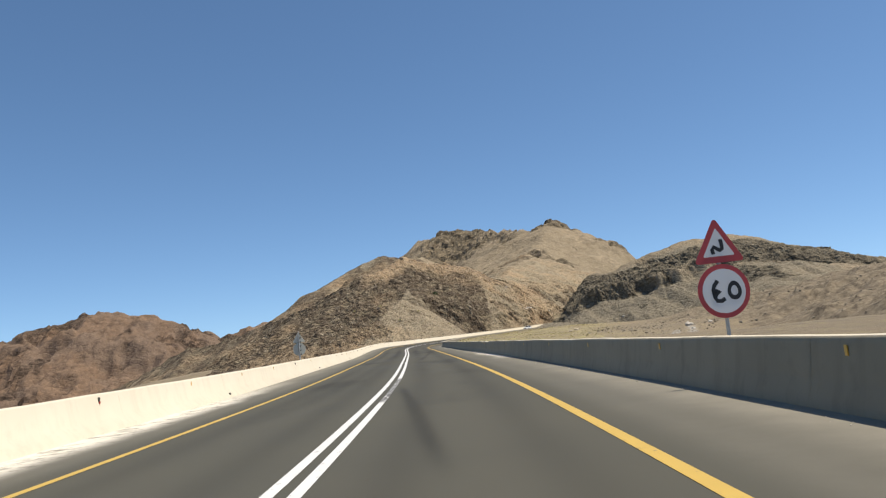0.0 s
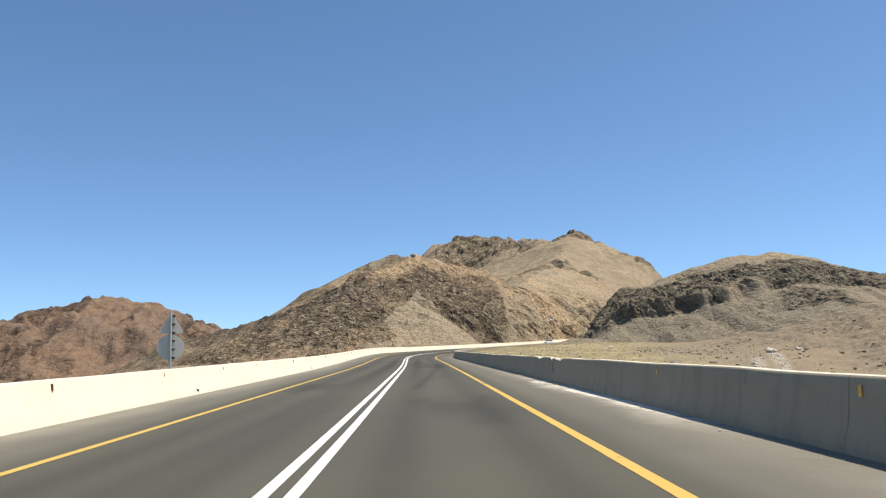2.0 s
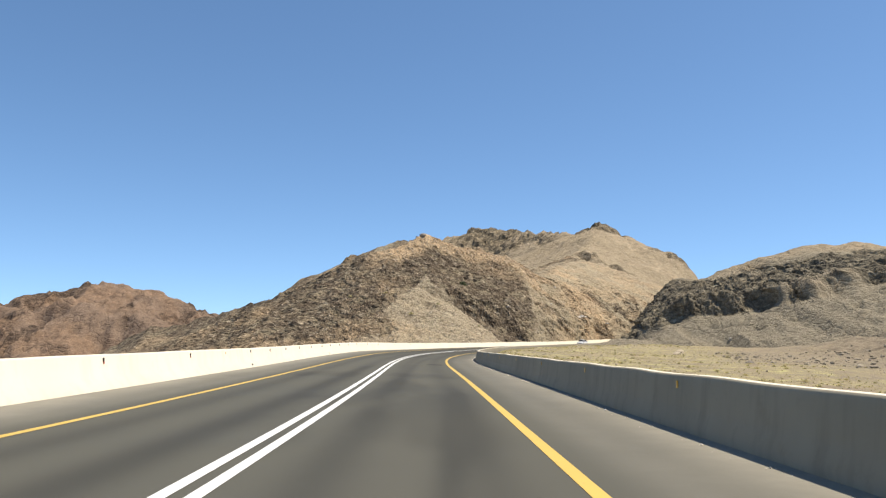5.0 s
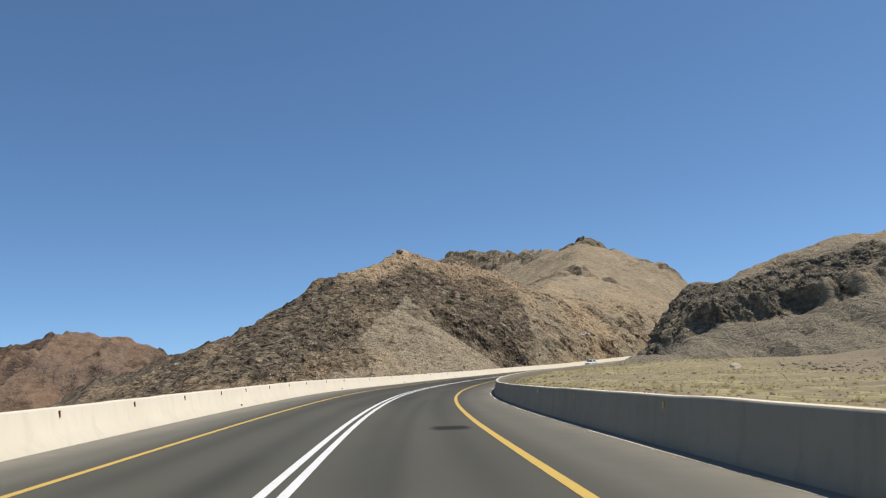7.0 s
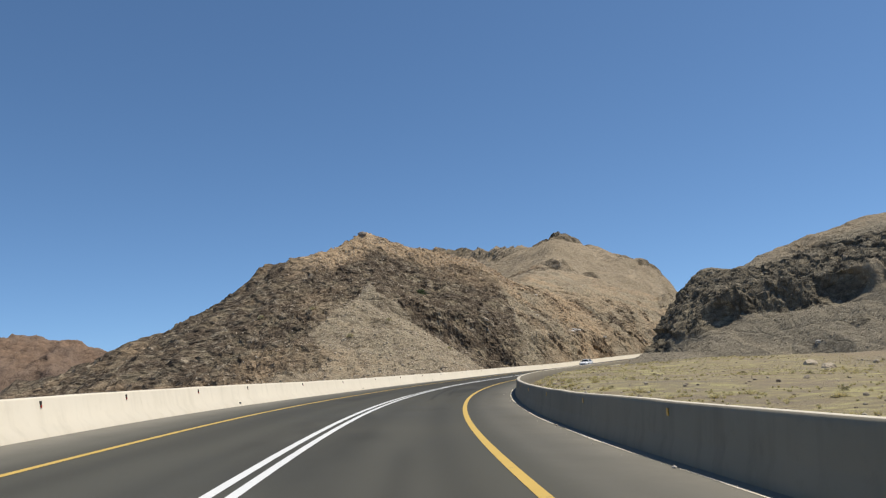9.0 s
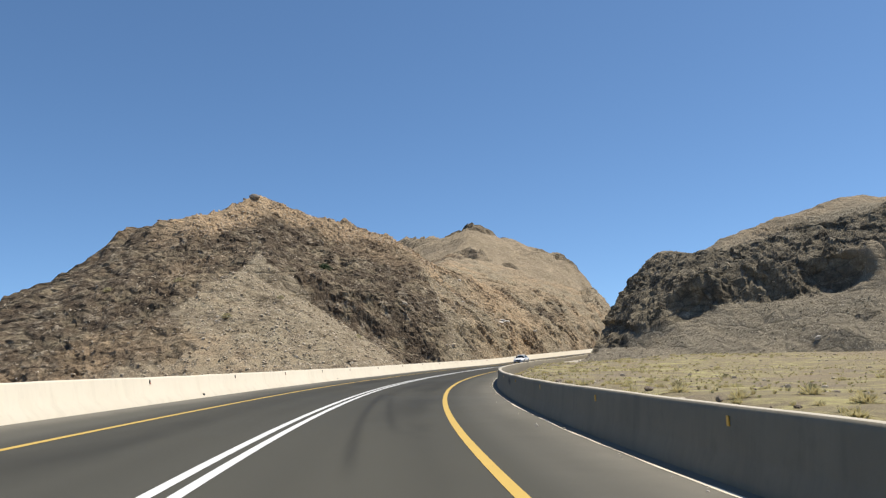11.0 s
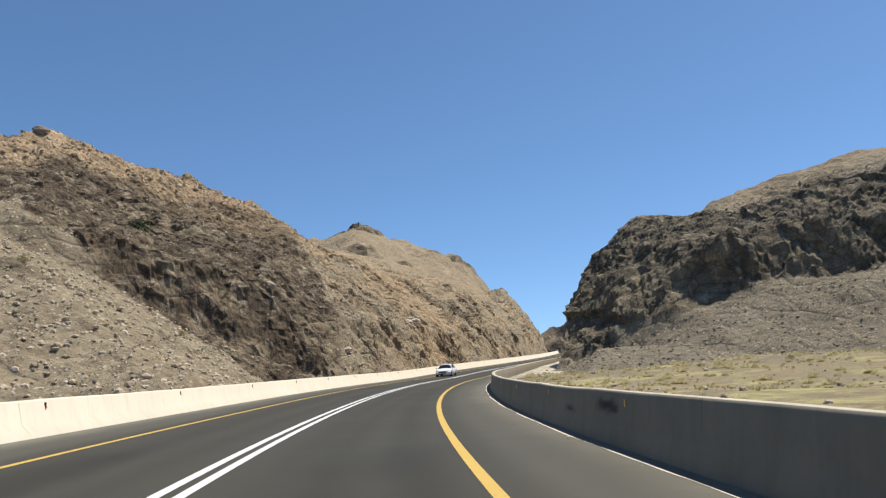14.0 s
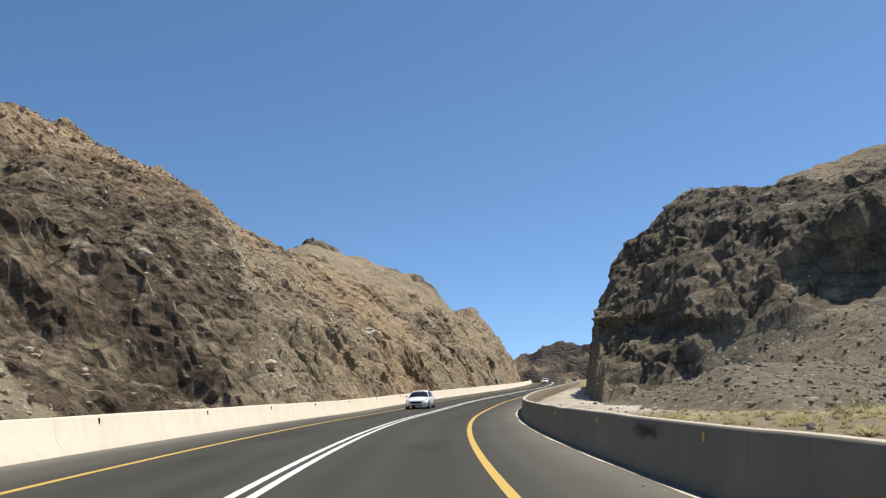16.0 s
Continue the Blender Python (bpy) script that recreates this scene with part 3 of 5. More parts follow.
def hill_right():
    s = np.concatenate((np.arange(150, 230, 1.0), np.arange(230, 325, 0.3), np.arange(325, 375, 0.5), np.arange(375, 430, 1.5)))
    u = np.concatenate((np.arange(9.0, 62, 0.3), np.arange(62, 130, 0.5), np.arange(130, 230, 2.5)))
    s, u = np.meshgrid(s, u, indexing="ij")
    x, y, road = road_xyz(s, u)
    wob = fbm(x, y, 0 * x, 24, 4, 70)
    wx, wy = x + 2.0 * wob, y + 3 * fbm(x, y, 0 * x, 20, 3, 71) + 1.5 * fbm(x, y, 0 * x, 6, 2, 75)
    h, crest = np.interp(wx, [p[0] for p in CREST_D], [p[2] for p in CREST_D]), np.interp(wx, [p[0] for p in CREST_D], [p[1] for p in CREST_D])
    brow = np.interp(wx, [40, 44, 46.7, 49.4, 52, 57, 60, 63, 73, 85, 100, 120, 200], [284, 279, 276.5, 274.5, 274.5, 274, 271, 269, 265, 261, 262, 262, 270]) + 3.5 * (fbm(x + 0.3 * y, 0 * y, 0 * x, 8, 3, 69, True) - 0.3)
    lip = np.interp(wx, [40, 44, 46.7, 49.4, 52, 57, 60, 63, 73, 85, 100, 120, 150, 200], [1.5, 3.0, 5.2, 8.2, 9.8, 11.6, 11.5, 11, 13.5, 16, 17.5, 17, 11, 3])
    cliff = np.interp(wx, [40, 46, 50, 57, 63, 73, 85, 100, 200], [1, 2.5, 4.2, 5, 3.8, 4.5, 4, 2, 1])
    scree = np.interp(wx, [40, 47, 52, 57, 75, 95], [0.08, 0.2, 0.36, 0.4, 0.36, 0.3])
    d, below = crest - wy, brow - wy
    z = lip + (h - lip) * np.clip(below / (brow - crest), 0, 1) - cliff * smooth(-1.0, 3.2, below + 0.8 * fbm(x, y, 0 * x, 3, 3, 68)) - scree * np.maximum(below - 1, 0) - 0.4 * np.maximum(-d, 0)
    z = z + 1.4 * (fbm(x, y, 0 * x, 20, 3, 72, True) - 0.4)
    # the road's cut through the nose of the hill
    foot = 11.3 + 0.7 * fbm(s, 0 * s, 0 * s, 14, 3, 73)
    reach = np.maximum(u - foot, 0)
    cut = road + 0.3 + np.minimum((0.5 + 5.5 * smooth(286, 296, s)) * reach, 7.6 + 1.75 * (reach - 1.27))
    z = np.minimum(z, cut)
    out = smooth(4.0, 2.2, below + 1.5 * wob) * (1 - smooth(13, 19, h) * smooth(-16, -22, below - 4 * wob))
    out = out * np.maximum(smooth(72, 56, x), smooth(-0.32, 0.0, fbm(x, y, z, 15, 4, 78)))
    out = out * smooth(1.5, 5.0, z + 2.5 * wob)
    out = np.maximum(out, smooth(2, -2, z - cut + 0.5) * smooth(278, 288, s) * smooth(19, 15, u))
    out = np.maximum(out, 0.95 * smooth(0.02, 0.3, fbm(x, y, z, 27, 4, 77)) * smooth(4, 9, z + 3 * wob) * smooth(50, 70, x) * smooth(4, 10, d))
    out = np.maximum(out, 0.6 * smooth(0.2, 0.5, fbm(x, y, z, 16, 4, 74)))
    z = z + 0.9 * (1 - out) * (fbm(x, y, 0 * x, 11, 5, 81, True) - 0.4) * smooth(12, 20, u)
    amount = (0.10 + 0.62 * out) * crags(x, y, z, 430, 19, 0.85)
    # smooth-walled hollows where slabs have fallen out
    for hx, hy, hz, wide, tall, deep in ((50.3, 273.8, 6.6, 4.2, 3.4, 1.3), (69, 265, 10, 4.5, 3.5, 1.2), (44, 284, 4.0, 3.0, 2.2, 0.8)):
        hollow = smooth(1.0, 0.55, np.sqrt(((x - hx) / wide) ** 2 + ((y - hy) / wide) ** 2 + ((z - hz) / tall) ** 2) + 0.15 * wob)
        amount = amount * (1 - 0.45 * hollow) - deep * hollow
        out = np.maximum(out, 0.9 * hollow)
    amount = amount + 0.2 * fbm(x, y, z, 2.0, 4, 87)
    x, y, z = displaced(x, y, z, amount * smooth(9.0, 12.5, u))
    return grid_object("rocky_bluff", x, y, z, ROCK_RIGHT, {"outcrop": out, "warm": np.clip(0.7 * smooth(14, 5, d + 4 * wob) * smooth(15, 22, h) + 0.75 * (1 - out) * smooth(60, 85, x) * smooth(-0.3, 0.2, fbm(x, y, z, 22, 4, 79)), 0, 1)}, z > road - 4), (x, y, z, out, s, u)


def far_hill(name, line, slope, material, span, seed, cell):
    """A hill beyond the valley along a crest line."""
    xs, ys = [p[0] for p in line], [p[1] for p in line]
    x, y = np.meshgrid(np.arange(min(xs) - span, max(xs) + span, cell), np.arange(min(ys) - span, max(ys) + span * 0.5, cell), indexing="ij")
    k = cell * 14
    z, d, h = ridge(x + k * 0.5 * fbm(x, y, 0 * x, k, 3, seed), y + k * 0.5 * fbm(x, y, 0 * x, k, 3, seed + 3), line, lambda d, h: slope * d)
    z = z + cell * 6.0 * (fbm(x, y, 0 * x, k * 0.9, 6, seed + 5, True) - 0.25) * smooth(-0.05, 0.6, d / k) + cell * 1.0 * fbm(x, y, 0 * x, k * 0.4, 4, seed + 6, True)
    out = smooth(-0.1, 0.4, fbm(x, y, z, k, 5, seed + 8))
    rock, joint = blocks(x, y, z, cell * 3.5, seed + 9)
    x, y, z = displaced(x, y, z, cell * (0.4 * rock - 0.4 * np.exp(-joint * 6)) + cell * 0.6 * fbm(x, y, z, cell * 4, 3, seed + 11))
    return grid_object(name, x, y, z, material, {"outcrop": out, "warm": 0.9 * smooth(-0.1, 0.3, fbm(x, y, z, k * 0.9, 4, seed + 13))})


near_hill, LEFT_SHEET, LEFT_RIM = hill_left()
bluff, RIGHT_SHEET = hill_right()
tagged(near_hill, "brown rocky hill with a rock cut beside the road", "hill", kind="structure")
tagged(hill_back(), "tan barren mountain with a small rocky peak", "mountain", kind="structure")
tagged(bluff, "dark grey rock bluff cut off steeply at the road", "hill", kind="structure")
tagged(far_hill("distant_hill", [(-760, 1060, 10), (-589, 1050, 34), (-530, 1050, 50), (-488, 1050, 57), (-458, 1050, 66), (-425, 1050, 58), (-390, 1050, 55), (-355, 1050, 39), (-320, 1050, 23), (-289, 1050, 14), (-230, 1050, -5), (-150, 1050, -30)], 0.6, ROCK_FAR, 210, 100, 3.5),
       "reddish barren hill across the valley", "hill", kind="structure")
tagged(far_hill("distant_hill", [(-460, 1500, 0), (-418, 1500, 22), (-369, 1500, 41), (-300, 1500, 60), (-200, 1500, 50)], 0.6, ROCK_FAR, 120, 140, 6.0),
       "hazy reddish hill in the distance", "hill", kind="structure")
tagged(far_hill("shaded_knoll", [(112, 486, 2), (129, 472, 9), (134, 470, 13.5), (140, 468, 15.8), (150, 466, 14), (175, 470, 12), (200, 480, 8)], 0.9, ROCK_SHADED, 30, 170, 1.0),
       "small rock knoll behind the bend, painted dark for shade", "hill", kind="structure")


def ground_height(x, y):
    s, u = to_road(x, y)
    road = np.interp(s, S, ROAD_Z) - np.clip(u, -8, 8) * np.interp(s, S, BANK)
    far = smooth(60, 400, np.abs(u))
    right = road + 0.55 * smooth(6.6, 9, u) + np.interp(u, [9, 22, 46, 57, 75, 110, 200, 3000], [0, -0.3, -0.9, -0.3, 2.2, 8.5, 16, 20]) * smooth(40, 150, s) + 0.9 * smooth(12, 26, u) * smooth(215, 262, s)
    # the field dips below the road before the slope
    right = right + np.interp(u, [9, 16, 25, 34, 46, 58, 75], [-0.3, -0.9, -1.5, -2.1, -2.7, -2.4, 0]) * smooth(40, 66, s) * smooth(152, 122, s)
    left = road - 0.4 - 40 * smooth(8, 95, -u) * smooth(250, 190, s) - 2 * smooth(7, 10, -u)
    z = np.where(u > 0, right, left)
    z = np.where(np.abs(u) < 6.55, road - 0.35, z)
    z = z * (1 - far) + far * np.where(u > 0, 6.0, -48.0)
    rough = smooth(6.6, 10, np.abs(u)) + 3.0 * smooth(44, 70, u)
    z = z + smooth(46, 75, u) * smooth(300, 220, s) * (3.0 * (fbm(x, y, 0 * x, 17, 6, 208, True) - 0.4) + 0.8 * blocks(x + 2 * fbm(x, y, 0 * x, 6, 3, 211), y, 0 * x, 3.2, 212)[0] * smooth(0.0, 0.35, fbm(x, y, 0 * x, 15, 4, 210)))
    return z + rough * (0.12 * fbm(x, y, 0 * x, 3, 4, 200) + 0.3 * fbm(x, y, 0 * x, 14, 3, 205)), s, u


RUBBLE_RUNS = ((45.4, 145.0, 7.0, 24.0), (41.8, 141.8, 5.0, 15.0))


def ground():
    def axis(a, b, step, reach, n):
        side = reach * np.expm1(np.linspace(0, 5, n + 1)[1:]) / np.expm1(5)
        return np.concatenate(((a - side)[::-1], np.arange(a, b, step), b + side))
    x, y = np.meshgrid(axis(-30, 110, 0.8, 4000, 30), axis(-90, 330, 0.8, 4000, 30), indexing="ij")
    z, s, u = ground_height(x, y)
    m = Mat("dry_ground", 0.97)
    m.bsdf.inputs["Specular IOR Level"].default_value = 0.1
    big, fine, grit = m.noise(0.08, 4), m.noise(0.9, 7, 0.7), m.noise(7, 5, 0.7)
    c = m.mix(m.ramp(big, 0.35, 0.65), (0.285, 0.225, 0.155), (0.23, 0.19, 0.14))
    c = m.mix(m.math("MULTIPLY", m.ramp(fine, 0.45, 0.7), 0.7), c, (0.34, 0.29, 0.16))
    c = m.mix(m.math("MULTIPLY", m.ramp(grit, 0.5, 0.75), 0.6), c, (0.14, 0.115, 0.09))
    c = m.mix(m.math("MULTIPLY", m.attr("grassy"), m.ramp(m.noise(0.22, 7, 0.72), 0.42, 0.56)), c, m.mix(m.ramp(m.noise(0.9, 6, 0.7), 0.40, 0.58), (0.45, 0.40, 0.19), (0.25, 0.205, 0.13)))
    stony = m.math("ADD", m.attr("stony"), m.math("MULTIPLY", m.math("SUBTRACT", m.noise(0.11, 6, 0.7), 0.5), 2.2))
    c = m.mix(m.math("MULTIPLY", m.ramp(stony, 0.4, 0.75), 0.9), c, m.mix(m.ramp(fine, 0.4, 0.62), m.mix(m.ramp(m.noise(0.3, 6, 0.7), 0.42, 0.58), (0.10, 0.08, 0.06), (0.19, 0.15, 0.105)), (0.29, 0.238, 0.168)))
    c = m.mix(m.math("MULTIPLY", m.attr("pale"), m.ramp(m.noise(0.5, 5, 0.7), 0.3, 0.55)), c, (0.58, 0.52, 0.43))
    m.colour(c)
    m.bump(m.math("ADD", fine, grit), 0.7, 0.2)
    pale = smooth(262, 274, s) * smooth(345, 325, s) * smooth(6.6, 7.5, u) * smooth(14.5, 12, u)
    grassy = smooth(45, 75, s) * smooth(6.7, 9, u) * smooth(48, 30, u)
    # a pale strip of rubble runs down the slope
    for x0, y0, dx, dy in RUBBLE_RUNS:
        k = np.clip((y0 - y) / dy, 0, 1)
        pale = np.maximum(pale, 0.55 * smooth(1.2, 0.3, np.hypot(x - x0 + dx * k, y - y0 + dy * k)))
    return grid_object("ground", x, y, z, m.mat, {"pale": pale, "grassy": grassy, "stony": np.maximum(smooth(40, 75, u), 0.3 * smooth(80, 50, s) * smooth(8, 14, u))})


tagged(ground(), "dry sandy ground with sparse yellow grass", "ground", kind="structure")

# ---- the road ----
def road_sheet():
    s = np.concatenate((np.arange(-60, -10, 2.0), np.arange(-10, 300, 0.5), np.arange(300, 642, 2.0)))
    s, u = np.meshgrid(s, np.linspace(-6.3, 6.3, 127), indexing="ij")
    x, y, z = road_xyz(s, u)
    wheel = 0.85 * sum(np.exp(-((u - c) / 0.38) ** 2) for c in (-2.75, -1.05, 1.05, 2.75)) * (0.5 + 0.6 * fbm(s, u * 3, 0 * s, 30, 3, 230))

    def mark(at, bend, s0, s1, width):
        return np.exp(-((u - at - bend * (s - s0)) / width) ** 2) * smooth(s0 - 2, s0 + 2, s) * smooth(s1 + 2, s1 - 2, s)
    marks = 0.7 * mark(1.2, 0.045, 58, 98, 0.17) + 0.9 * mark(1.5, -0.07, 9, 24, 0.13) + 0.45 * mark(1.1, 0.02, 100, 150, 0.22) + 0.9 * mark(1.75, -0.035, 176, 200, 0.10) + 0.7 * mark(2.3, -0.05, 182, 197, 0.12)
    marks = marks + 0.45 * mark(-2.0, 0.01, 20, 120, 0.35) + 0.35 * mark(-2.2, 0.0, 150, 260, 0.4) + 0.4 * mark(1.2, 0.015, 195, 262, 0.3)
    marks = marks + 0.5 * smooth(0.05, 0.45, fbm(s * 0.25, u, 0 * s, 2.5, 4, 239)) * smooth(3.8, 3.0, np.abs(u))
    stain = smooth(1.15, 0.85, np.hypot((s - 126.5) / 0.9, (u - 2.8) / 0.55) + 0.3 * fbm(s, u, 0 * s, 0.7, 3, 231))
    edge = smooth(4.7, 6.0, np.abs(u) + 0.5 * fbm(s, u, 0 * s, 7, 4, 233))
    dust = edge * np.where(u > 0, np.interp(s, [0, 25, 40, 54, 62, 85, 100], [0.75, 0.7, 0.4, 0.45, 0.8, 0.7, 0.45]), np.interp(s, [0, 25, 60], [0.95, 0.7, 0.5])) + 0.32 * smooth(3.8, 4.6, np.abs(u))
    sand = np.where(u < 0, smooth(4.7, 5.7, -u + 0.5 * fbm(s, u, 0 * s, 5, 4, 236)) * smooth(42, 24, s), np.maximum(0.5 * smooth(5.2, 6.0, u + 0.6 * fbm(s * 0.5, u, 0 * s, 1.6, 5, 237)), 0.9 * smooth(5.62, 5.82, u + 0.6 * fbm(s * 0.6, u, 0 * s, 1.3, 5, 237))) * smooth(40, 50, s) * smooth(70, 55, s))
    return grid_object("road", x, y, z, ASPHALT, {"sand": sand, "stain": stain, "far_tone": smooth(120, 215, s) * (1 - 0.75 * np.clip(dust, 0, 1)), "wheel": np.clip(wheel + marks, 0, 1), "dust": np.clip(dust, 0, 1)}, flip=True)


def ribbon(name, u, width, material, s0=-60, s1=620, label="", scraped=(), uneven=0.0):
    s = np.arange(s0, s1, 0.3) if uneven else np.concatenate((np.arange(s0, 0, 1.0), np.arange(max(s0, 0), 80, 0.2), np.arange(max(s0, 80), s1, 1.0)))
    s, v = np.meshgrid(s, np.array([u - width / 2, u + width / 2]), indexing="ij")
    if uneven:
        v = v + uneven * fbm(s, 9 * (v > u), 0 * s, 2.2, 4, 240)
    x, y, z = road_xyz(s, v, 0.005)
    worn = sum((smooth(a - 0.3, a + 0.3, s) * smooth(z1 + 0.3, z1 - 0.3, s) for a, z1 in scraped), 0 * s)
    ob = grid_object(name, x, y, z, material, {"worn": worn}, flip=True)
    ob.parent = road
    tagged(ob, label)
    return ob


road = tagged(road_sheet(), "two-lane asphalt mountain road with dusty shoulders", "road", kind="structure")
ribbon("white_line", -0.15, 0.15, WHITE_LINE, label="solid white centre line")
ribbon("white_line", 0.15, 0.15, WHITE_LINE, label="solid white centre line with a scraped stretch", scraped=((19, 31),))
ribbon("yellow_line", -3.65, 0.16, YELLOW_LINE, label="solid yellow edge line")
ribbon("yellow_line", 3.65, 0.17, YELLOW_LINE, label="solid yellow edge line with dark smears", scraped=((60.0, 60.8), (62.2, 62.5)))
ribbon("gutter_edge", 5.93, 0.04, CREAM, 104, 320, "uneven pale dusty edge along the barrier's foot", uneven=0.06)



# ---- the barriers ----
def part(name, ob, parent, label=""):
    ob.name, ob.parent = name, parent
    return tagged(ob, label)


def barrier_unit(s0, s1, side, material, parent, broken=False):
    """A stretch of concrete barrier: a foot, a sloped face and a rounded top."""
    if side < 0:
        face = [(6.15, -0.3), (6.17, 0.07), (6.40, 0.31), (6.50, 0.86), (6.525, 0.895), (6.66, 0.90), (6.70, 0.87), (6.8, 0.3), (6.85, -0.6)]
    else:
        face = [(6.20, -0.3), (6.20, 0.12), (6.27, 0.32), (6.32, 0.86), (6.345, 0.895), (6.49, 0.90), (6.53, 0.87), (6.58, 0.3), (6.6, -0.6)]
    fine = broken or (side > 0 and 0 <= s0 < 300)
    if fine:
        a, b = face[2], face[3]
        face = face[:2] + [(a[0] + (b[0] - a[0]) * k / 9, a[1] + (b[1] - a[1]) * k / 9) for k in range(10)] + face[4:]
    s = np.linspace(s0, s1, int((s1 - s0) / (0.045 if broken else 0.25 if fine else 1.25)) + 1)
    s, k = np.meshgrid(s, np.arange(len(face)), indexing="ij")
    u, h = np.array([p[0] for p in face])[k], np.array([p[1] for p in face])[k]
    sag = 0.012 * value_noise(s / 2.3, 0 * s, 0 * s, 300 + side)
    h = h + sag * (h > 0.5)
    if broken:
        # knocked-off top edge, deepest near its middle
        jag = 0.22 * blocks(s, 0 * s + 0.5, 0 * s + 0.5, 0.3, 310)[0] + 0.45 * fbm(s, u * 3, 0 * s, 0.3, 4, 311)
        deep = np.interp(s, [58.6, 58.7, 59.2, 59.9, 60.0, 60.5, 60.62, 61.0, 61.2, 61.5, 62.9, 63.0, 63.4, 64.2, 64.5, 64.6], [0, 0.08, 0.10, 0.05, 0.03, 0.04, 0.19, 0.10, 0.03, 0, 0, 0.06, 0.10, 0.07, 0.04, 0])
        bite = np.clip(deep * (1 + 2.2 * jag), 0, 0.25)
        h = np.where(h > 0.9 - bite, 0.9 - bite + 0.12 * deep / 0.16 * (u - 6.32) * jag, h)
    scuff_shade, ragged = 0 * s, 1.6 * fbm(s, h, 0 * s, 0.2, 4, 313)
    if side > 0:
        # last two marks paint the shadowed crack at the notch, the others are scuffs
        for at, up, wide, tall in ((198.1, 0.61, 0.6, 0.10), (224.5, 0.65, 0.65, 0.10), (254.3, 0.66, 0.8, 0.10), (227.6, 0.45, 0.3, 0.06), (60.64, 0.60, 0.05, 0.17), (60.45, 0.46, 0.16, 0.035)):
            scuff_shade = np.maximum(scuff_shade, np.exp(-((s - at + 0.5 * wide * ragged) / wide) ** 4 - ((h - up) / tall + 0.7 * ragged) ** 4))
    x, y, z = road_xyz(s, u * side, h)
    # the right barrier's shade further along is painted on, from s = 120
    ob = grid_object("barrier_segment", x, y, z, material, {"scuff_shade": scuff_shade, "painted_shade": 0.6 * smooth(120, 185, s) * (side > 0)}, flip=side > 0)
    # right barrier: upward faces go cream, a sunlit top painted against the grey
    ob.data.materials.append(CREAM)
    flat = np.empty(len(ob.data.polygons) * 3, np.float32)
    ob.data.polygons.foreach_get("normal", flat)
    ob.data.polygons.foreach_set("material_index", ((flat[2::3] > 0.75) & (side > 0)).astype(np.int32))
    ob.parent = parent
    return ob


AMBER = plain_material("amber_reflector", (0.72, 0.40, 0.05), 0.35)
SOOT = plain_material("dark_plastic", (0.03, 0.028, 0.025), 0.5)
RED = plain_material("red_reflector", (0.45, 0.05, 0.03), 0.3)


def box_mesh(name, size, material, bevel=0.008):
    bm = bmesh.new()
    bmesh.ops.create_cube(bm, size=1.0)
    bmesh.ops.scale(bm, vec=size, verts=bm.verts)
    if bevel:
        bmesh.ops.bevel(bm, geom=bm.edges[:], offset=bevel, segments=2, affect="EDGES")
    me = bpy.data.meshes.new(name)
    bm.to_mesh(me)
    bm.free()
    me.materials.append(material)
    return me


PLATE, BRACKET = box_mesh("reflector", (0.015, 0.075, 0.125), AMBER, 0.004), box_mesh("bracket", (0.035, 0.065, 0.15), SOOT, 0.006)
LENS = box_mesh("reflector_lens", (0.012, 0.065, 0.06), RED, 0.004)


def reflector(s, side, parent, amber):
    """A small upright reflector on the barrier's face."""
    ob = new("reflector", PLATE if amber else BRACKET)
    u = 6.47 if side < 0 else 6.295
    ob.matrix_world = road_place(s, u * side, 0.72 if side > 0 else 0.74, random.uniform(-4, 4)) @ pose(0, 0, 0, random.uniform(-3, 3))
    ob.parent = parent
    tagged(ob, "amber plastic reflector" if amber else "dark reflector bracket")
    if not amber:
        lens = new("reflector_lens", LENS)
        lens.parent = ob
        lens.matrix_parent_inverse = Matrix()
        lens.location = (0.02 * -side, 0, -0.05)


def barrier(side, material, label):
    root = tagged(new("concrete_barrier"), label, "barrier", kind="structure")
    for i in range(-5, 58):
        if side > 0 and i == 5:
            barrier_unit(50.012, 57.988, side, material, root)
            barrier_unit(58.0, 67.0, side, material, root, True)["label"] = "barrier segment with a smashed top edge"
        elif side > 0 and i == 6:
            barrier_unit(67.012, 69.988, side, material, root)
        else:
            barrier_unit(i * 10 + 0.004, i * 10 + 9.996, side, material, root)
    # reflectors: counted along the barrier, a little unevenly spaced
    known = [(0, 1.84), (1, 9.1), (6, 47.4), (7, 55.2), (8, 61.6), (9, 68.3), (10, 76.6), (12, 88.8), (17, 127.3), (23, 168.1), (25, 180.9), (26, 188.0), (46, 329.0)] if side > 0 else [
        (0, 4.8), (2, 18.8), (4, 33.3), (7, 55.3), (8, 62.5), (9, 68.8), (10, 73.8), (14, 96.7), (15, 104.5), (16, 109.7), (22, 139.6), (23, 143.9), (26, 158.9), (28, 172), (31, 203.3), (32, 212.9), (33, 222.4), (34, 231.3), (36, 252.7), (37, 262.4), (40, 289.7), (44, 326)]
    for s in np.interp(np.arange(known[-1][0] + 1), [k for k, _ in known], [v for _, v in known]):
        reflector(float(s), side, root, side > 0 or (s < 110 and random.random() < 0.75))
    return root


def drain_hole(s, parent):
    """A small square drain through the barrier's foot."""
    ob = new("drain_hole", DRAIN)
    ob.matrix_world = road_place(s, -6.215, 0.12)
    ob.parent = parent
    tagged(ob, "dark square drain hole")


DRAIN = box_mesh("drain_hole", (0.06, 0.15, 0.09), SOOT, 0.005)
barrier_left = barrier(-1, CREAM, "sunlit cream concrete barrier with small reflectors along the road")
